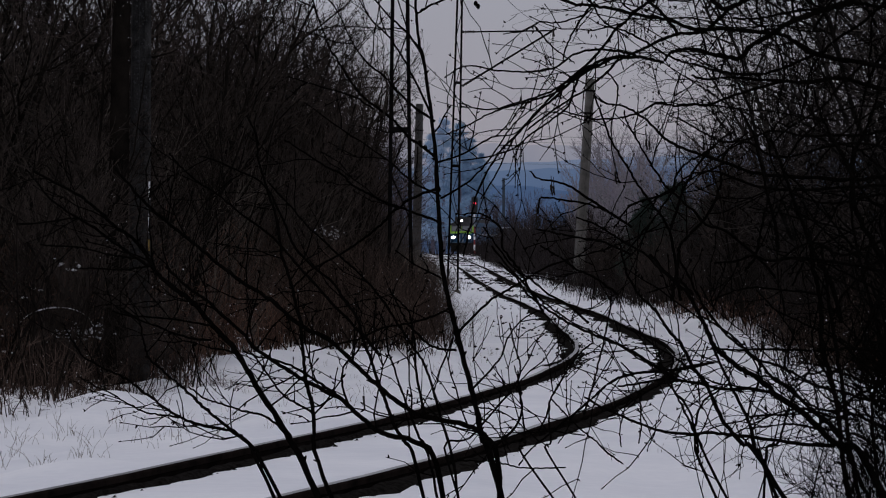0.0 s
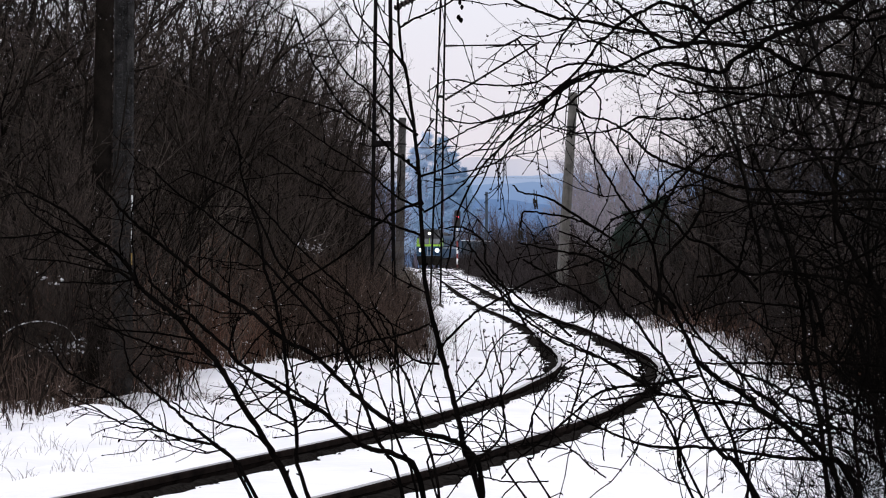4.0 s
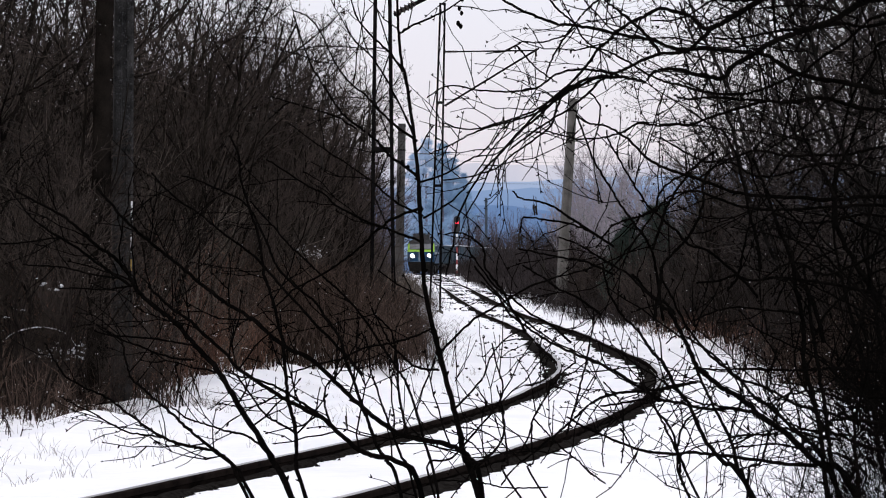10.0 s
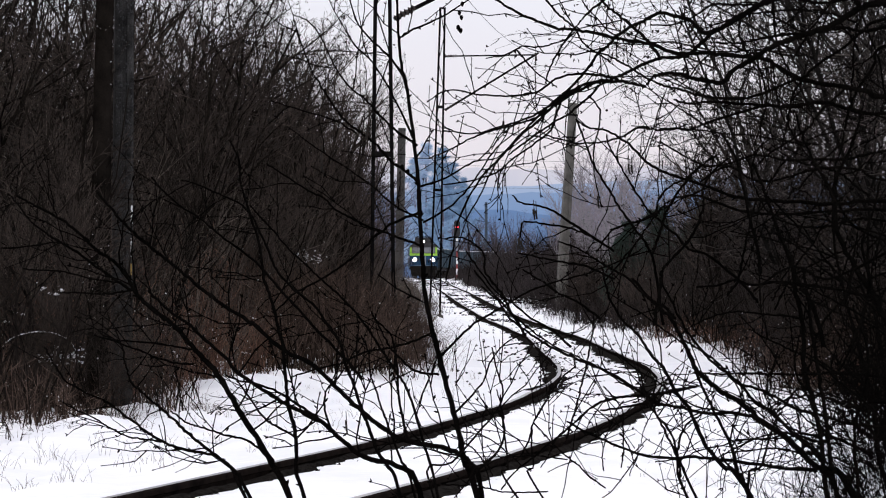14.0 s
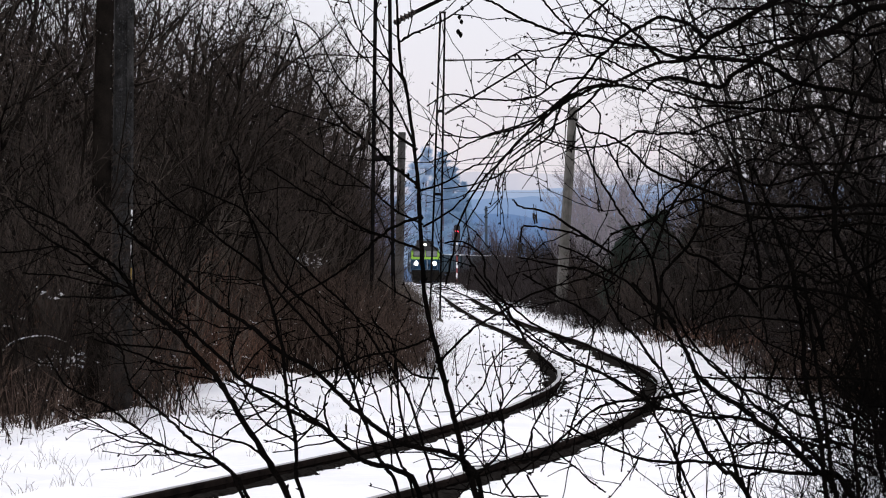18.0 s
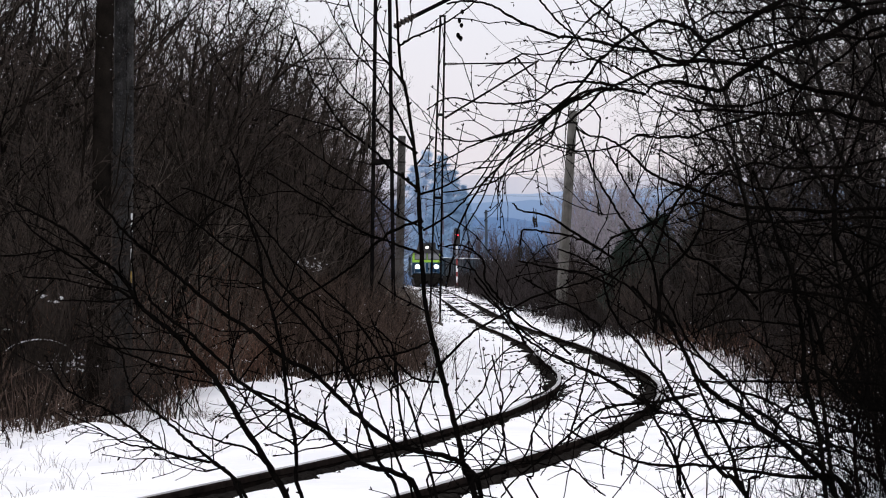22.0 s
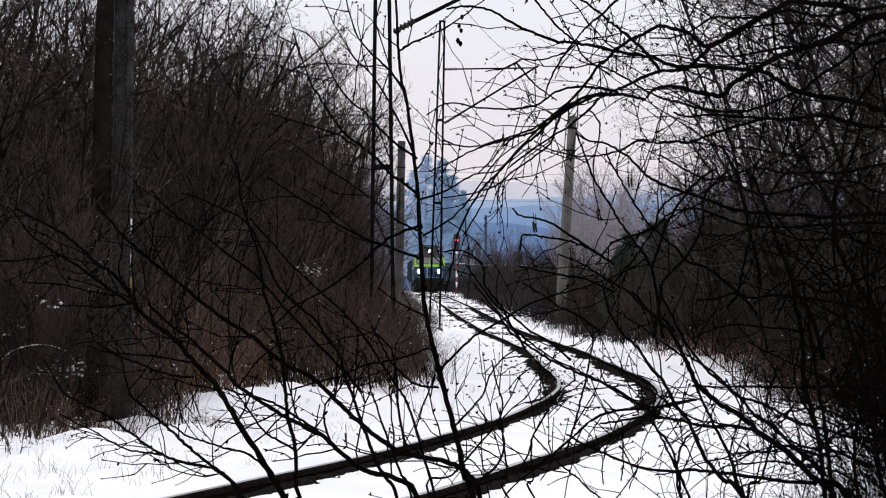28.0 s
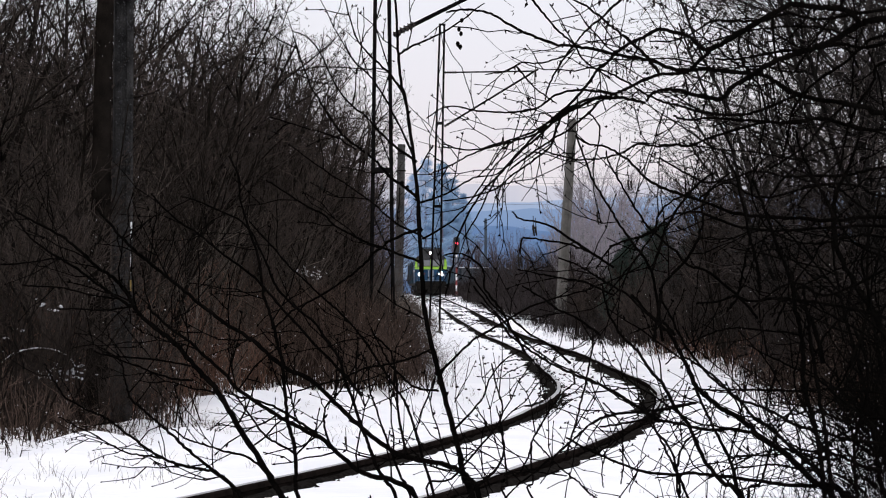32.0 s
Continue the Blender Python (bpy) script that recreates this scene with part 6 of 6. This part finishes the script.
limb(thicket, 169, 8.6, 0.0046, 0.0023, 4, (0.890, 1.386), (0.868, 1.448), (0.843, 1.499), (0.817, 1.538), (0.798, 1.589))
limb(thicket, 170, 8.6, 0.0052, 0.0023, 4, (0.890, 1.386), (0.897, 1.448), (0.920, 1.497), (0.929, 1.538), (0.945, 1.589))
limb(thicket, 171, 8.6, 0.0040, 0.0023, 3, (0.727, 1.230), (0.714, 1.301), (0.695, 1.345), (0.679, 1.429), (0.663, 1.499), (0.635, 1.551))
limb(thicket, 172, 8.6, 0.0035, 0.0017, 3, (0.650, 1.181), (0.670, 1.217), (0.677, 1.281), (0.695, 1.343), (0.721, 1.397))
limb(thicket, 173, 8.4, 0.0039, 0.0023, 3, (0.984, 1.166), (0.898, 1.185), (0.823, 1.204), (0.748, 1.210), (0.685, 1.204), (0.648, 1.216), (0.610, 1.204), (0.560, 1.198))
limb(thicket, 174, 8.4, 0.0034, 0.0023, 3, (0.984, 1.279), (0.911, 1.241), (0.848, 1.216), (0.798, 1.241), (0.748, 1.235), (0.685, 1.191))
limb(thicket, 175, 8.4, 0.0039, 0.0023, 3, (0.898, 1.066), (0.936, 1.141), (0.955, 1.216), (0.936, 1.292), (0.949, 1.367), (0.967, 1.442))
limb(thicket, 176, 8.4, 0.0082, 0.0034, 7, (0.999, -0.020), (1.047, 0.420), (0.898, 0.758), (0.848, 0.790), (0.811, 0.815), (0.761, 0.859), (0.710, 0.897), (0.685, 0.922), (0.648, 0.951), (0.616, 0.966), (0.585, 0.994), (0.566, 1.016), (0.547, 1.053), (0.522, 1.091), (0.504, 1.129), (0.460, 1.176), (0.422, 1.216))
limb(thicket, 177, 8.5, 0.0046, 0.0023, 4, (0.994, -0.020), (1.029, 0.420), (0.884, 0.735), (0.833, 0.826), (0.782, 0.874), (0.744, 0.919), (0.706, 0.938), (0.671, 0.973), (0.636, 1.001), (0.605, 1.033), (0.579, 1.064), (0.544, 1.105), (0.512, 1.163), (0.484, 1.217))
limb(thicket, 178, 8.1, 0.0054, 0.0022, 4, (0.909, -0.020), (0.834, 0.420), (0.639, 0.773), (0.600, 0.816), (0.564, 0.865), (0.528, 0.931), (0.498, 0.973), (0.467, 1.022), (0.449, 1.052), (0.419, 1.094), (0.383, 1.131), (0.353, 1.185), (0.337, 1.239))
limb(thicket, 179, 8.3, 0.0050, 0.0022, 4, (0.917, -0.020), (0.785, 0.420), (0.662, 0.758), (0.652, 0.785), (0.634, 0.844), (0.609, 0.894), (0.584, 0.943), (0.559, 1.005), (0.531, 1.065), (0.510, 1.117))
limb(thicket, 180, 8.4, 0.0039, 0.0023, 4, (0.704, 0.905), (0.648, 0.918), (0.585, 0.919), (0.522, 0.931), (0.460, 0.941), (0.397, 0.934), (0.347, 0.926))
limb(thicket, 181, 8.4, 0.0045, 0.0023, 4, (0.861, 0.800), (0.773, 0.794), (0.698, 0.803), (0.623, 0.813), (0.560, 0.821), (0.497, 0.823), (0.435, 0.828), (0.384, 0.847), (0.334, 0.869), (0.272, 0.903))
limb(thicket, 182, 8.6, 0.0035, 0.0023, 4, (1.450, 0.944), (1.007, 0.994), (0.945, 0.999), (0.881, 1.003), (0.817, 0.999), (0.753, 1.001), (0.689, 1.001), (0.625, 1.001), (0.573, 1.007))
limb(thicket, 183, 8.7, 0.0041, 0.0023, 4, (1.450, 0.823), (1.019, 0.873), (0.931, 0.886), (0.866, 0.903), (0.814, 0.919), (0.775, 0.945), (0.723, 0.964), (0.671, 0.986), (0.632, 1.020), (0.603, 1.046), (0.560, 1.077))
limb(thicket, 184, 8.5, 0.0062, 0.0046, 4, (0.983, -0.020), (0.918, 0.420), (0.852, 0.747), (0.846, 0.862), (0.833, 0.938), (0.820, 1.014), (0.808, 1.077), (0.797, 1.128), (0.789, 1.191), (0.785, 1.267))
limb(thicket, 185, 8.5, 0.0056, 0.0034, 4, (0.991, -0.020), (0.939, 0.420), (0.874, 0.747), (0.865, 0.887), (0.852, 0.988), (0.833, 1.090), (0.814, 1.166), (0.805, 1.242))
limb(thicket, 186, 8.7, 0.0047, 0.0029, 5, (1.020, -0.020), (0.995, 0.420), (0.956, 0.737), (0.950, 0.854), (0.956, 0.919), (0.969, 0.984), (0.969, 1.062), (0.950, 1.140))
limb(thicket, 187, 8.0, 0.0032, 0.0021, 3, (0.864, -0.020), (0.671, 0.420), (0.512, 0.771), (0.503, 0.797), (0.492, 0.845), (0.474, 0.893), (0.440, 0.940), (0.426, 0.982), (0.420, 1.012))
limb(thicket, 188, 8.0, 0.0032, 0.0021, 3, (0.869, -0.020), (0.701, 0.420), (0.526, 0.773), (0.509, 0.809), (0.486, 0.857), (0.462, 0.904), (0.445, 0.946), (0.452, 1.000))
limb(thicket, 189, 8.0, 0.0027, 0.0016, 3, (0.497, 0.802), (0.503, 0.857), (0.512, 0.904), (0.536, 0.928), (0.575, 0.946))
limb(thicket, 190, 8.1, 0.0033, 0.0019, 3, (0.911, -0.020), (0.679, 0.420), (0.646, 0.770), (0.679, 0.816), (0.697, 0.865), (0.715, 0.913), (0.733, 0.949), (0.748, 0.983))
limb(thicket, 191, 8.2, 0.0039, 0.0019, 5, (0.471, 0.941), (0.443, 0.965), (0.400, 0.989), (0.363, 1.010), (0.314, 1.034), (0.265, 1.057), (0.222, 1.075), (0.186, 1.099), (0.149, 1.130), (0.118, 1.167), (0.082, 1.203))
limb(thicket, 192, 8.2, 0.0033, 0.0019, 4, (0.547, 0.983), (0.461, 0.968), (0.400, 0.961), (0.363, 0.952), (0.326, 0.940), (0.290, 0.916), (0.259, 0.885), (0.228, 0.855), (0.198, 0.830), (0.155, 0.793), (0.128, 0.765))
limb(thicket, 193, 8.2, 0.0025, 0.0017, 3, (0.265, 0.873), (0.284, 0.922), (0.297, 0.971), (0.314, 1.032), (0.320, 1.081), (0.323, 1.142))
limb(thicket, 194, 8.7, 0.0035, 0.0020, 4, (1.450, 0.765), (1.019, 0.815), (0.956, 0.828), (0.892, 0.854), (0.827, 0.867), (0.775, 0.893), (0.729, 0.932), (0.684, 0.938))
limb(thicket, 195, 8.7, 0.0035, 0.0020, 4, (1.450, 0.882), (1.019, 0.932), (0.969, 0.921), (0.918, 0.932), (0.866, 0.951), (0.814, 0.947), (0.762, 0.925))
limb(thicket, 196, 8.4, 0.0034, 0.0017, 2, (0.347, 1.302), (0.309, 1.329), (0.272, 1.350), (0.245, 1.364), (0.210, 1.382), (0.175, 1.389), (0.154, 1.401))
limb(thicket, 197, 8.3, 0.0031, 0.0017, 2, (0.182, 1.092), (0.151, 1.142), (0.131, 1.179), (0.117, 1.196), (0.096, 1.231), (0.089, 1.266), (0.075, 1.289), (0.041, 1.304), (0.006, 1.304))
limb(thicket, 198, 8.4, 0.0028, 0.0017, 2, (0.378, 1.279), (0.322, 1.310), (0.272, 1.329), (0.224, 1.340), (0.181, 1.343), (0.171, 1.329), (0.168, 1.308))
limb(thicket, 199, 8.3, 0.0028, 0.0017, 2, (0.374, 1.216), (0.318, 1.241), (0.268, 1.251), (0.221, 1.262), (0.166, 1.272))
limb(thicket, 200, 8.3, 0.0028, 0.0017, 2, (0.343, 1.129), (0.293, 1.166), (0.249, 1.189), (0.221, 1.210), (0.193, 1.223), (0.173, 1.237))
limb(thicket, 201, 8.2, 0.0028, 0.0017, 2, (0.277, 1.069), (0.235, 1.105), (0.192, 1.130), (0.149, 1.167), (0.118, 1.185), (0.082, 1.234), (0.051, 1.277))
limb(thicket, 202, 8.1, 0.0027, 0.0016, 2, (0.675, -0.020), (0.142, 0.420), (-0.028, 0.778), (0.020, 0.828), (0.081, 0.889), (0.117, 0.937), (0.129, 0.973), (0.117, 1.022), (0.107, 1.070))
limb(thicket, 203, 8.0, 0.0027, 0.0016, 2, (0.736, -0.020), (0.400, 0.420), (0.145, 0.773), (0.137, 0.821), (0.130, 0.881), (0.125, 0.928), (0.121, 0.970))
limb(thicket, 204, 8.0, 0.0024, 0.0016, 2, (0.755, -0.020), (0.435, 0.420), (0.199, 0.773), (0.193, 0.821), (0.189, 0.881), (0.193, 0.916), (0.217, 0.964), (0.225, 1.000))


def tangle(root, seed, count, depth, x0, x1, z0, z1, reach, thick, twigs):
    """Thin crooked shoots that arch and cross one another in every direction."""
    rng = random.Random(seed)
    for i in range(count):
        x, z = rng.uniform(x0, x1), rng.uniform(z0, z1)
        a = rng.choice((rng.gauss(2.2, 0.35), rng.gauss(2.9, 0.3), rng.gauss(1.3, 0.35)))
        bend = rng.gauss(0, 0.9)
        size = reach * rng.uniform(0.5, 1.2)
        line = [(x, z)]
        for k in range(6):
            line.append((line[-1][0] + math.cos(a) * size / 6, line[-1][1] + math.sin(a) * size / 6))
            a += bend / 6 + rng.gauss(0, 0.12)
        limb(root, seed * 50 + i, depth + rng.uniform(-0.6, 1.2), thick * rng.uniform(0.55, 1.0), 0.0017, twigs, *line)


tangle(alder, 71, 8, 9.8, 0.85, 1.3, 1.3, 1.75, 0.5, 0.0036, 5)
tangle(alder, 72, 6, 10.0, 0.85, 1.25, 1.6, 1.9, 0.45, 0.0034, 4)
tangle(thicket, 77, 5, 8.9, 0.55, 0.95, 0.74, 0.9, 0.32, 0.0026, 6)
tangle(thicket, 73, 9, 8.6, 0.8, 1.05, 0.9, 1.25, 0.42, 0.0034, 4)
tangle(thicket, 76, 12, 8.2, 0.1, 0.5, 0.74, 0.86, 0.2, 0.0019, 4)
tangle(thicket, 75, 14, 8.8, 0.9, 1.1, 0.72, 0.92, 0.3, 0.003, 8)


def catkin(root, x, y, z, length):
    t = Tubes()
    rng = random.Random(int(x * 1000))
    t.tube([(x, y, z + 0.02), (x + 0.001, y, z)], 0.0009, 0.0009, 4)
    t.tube([(x, y, z), (x + 0.001, y, z - length * 0.5), (x + 0.003, y, z - length)], 0.0026, 0.0018, 7)
    for i in range(14):
        a = rng.uniform(0, 6.28)
        t.chip((x + 0.0022 * math.cos(a), y + 0.0022 * math.sin(a), z - length * i / 14), 0.0011, rng)
    child("catkin", t.mesh("catkin", M["leaf"]), root, "hanging dark catkin")


def cone(root, x, y, z, r):
    t = Tubes()
    rng = random.Random(int(x * 3000 + z * 100))
    for i in range(7):
        u = i / 6
        t.tube([(x, y, z - r * 2.2 * u), (x, y, z - r * 2.2 * u - r * 0.3)], r * math.sin(0.6 + 2.2 * u) * 0.9, r * math.sin(0.6 + 2.2 * u), 7)
    child("cone", t.mesh("cone", M["bark_near"]), root, "small woody alder cone")


catkin(alder, 0.201, 8.4, 1.372, 0.024)
catkin(alder, 0.206, 8.4, 1.369, 0.020)
catkin(thicket, 0.168, 8.4, 1.307, 0.030)
catkin(thicket, 0.173, 8.4, 1.302, 0.022)
catkin(thicket, 0.221, 8.3, 1.241, 0.026)
catkin(thicket, 0.216, 8.3, 1.233, 0.022)
catkin(alder, 0.441, 9.0, 1.493, 0.024)
catkin(alder, 0.448, 9.0, 1.490, 0.022)
catkin(alder, 0.150, 9.4, 1.613, 0.030)
catkin(alder, 0.225, 9.2, 1.768, 0.018)
catkin(alder, -0.166, 8.2, 1.536, 0.030)
catkin(sapling, -0.263, 8.2, 1.485, 0.040)
catkin(alder, 0.368, 9.0, 1.417, 0.030)
catkin(alder, 0.618, 9.6, 1.963, 0.028)
catkin(thicket, 0.284, 8.2, 1.050, 0.028)
catkin(thicket, -0.210, 8.2, 0.910, 0.030)
cone(alder, 0.047, 9.2, 1.894, 0.0048)
cone(alder, 0.040, 9.2, 1.872, 0.0048)
cone(alder, 0.045, 9.2, 1.861, 0.0048)
cone(alder, 0.037, 9.2, 1.837, 0.0055)
cone(alder, 0.043, 9.2, 1.830, 0.0055)
cone(sapling, 0.124, 8.2, 0.930, 0.0049)
cone(sapling, 0.130, 8.2, 0.922, 0.0049)
cone(sapling, -0.088, 8.2, 1.464, 0.0049)
cone(sapling, -0.076, 8.2, 1.454, 0.0049)

motions()
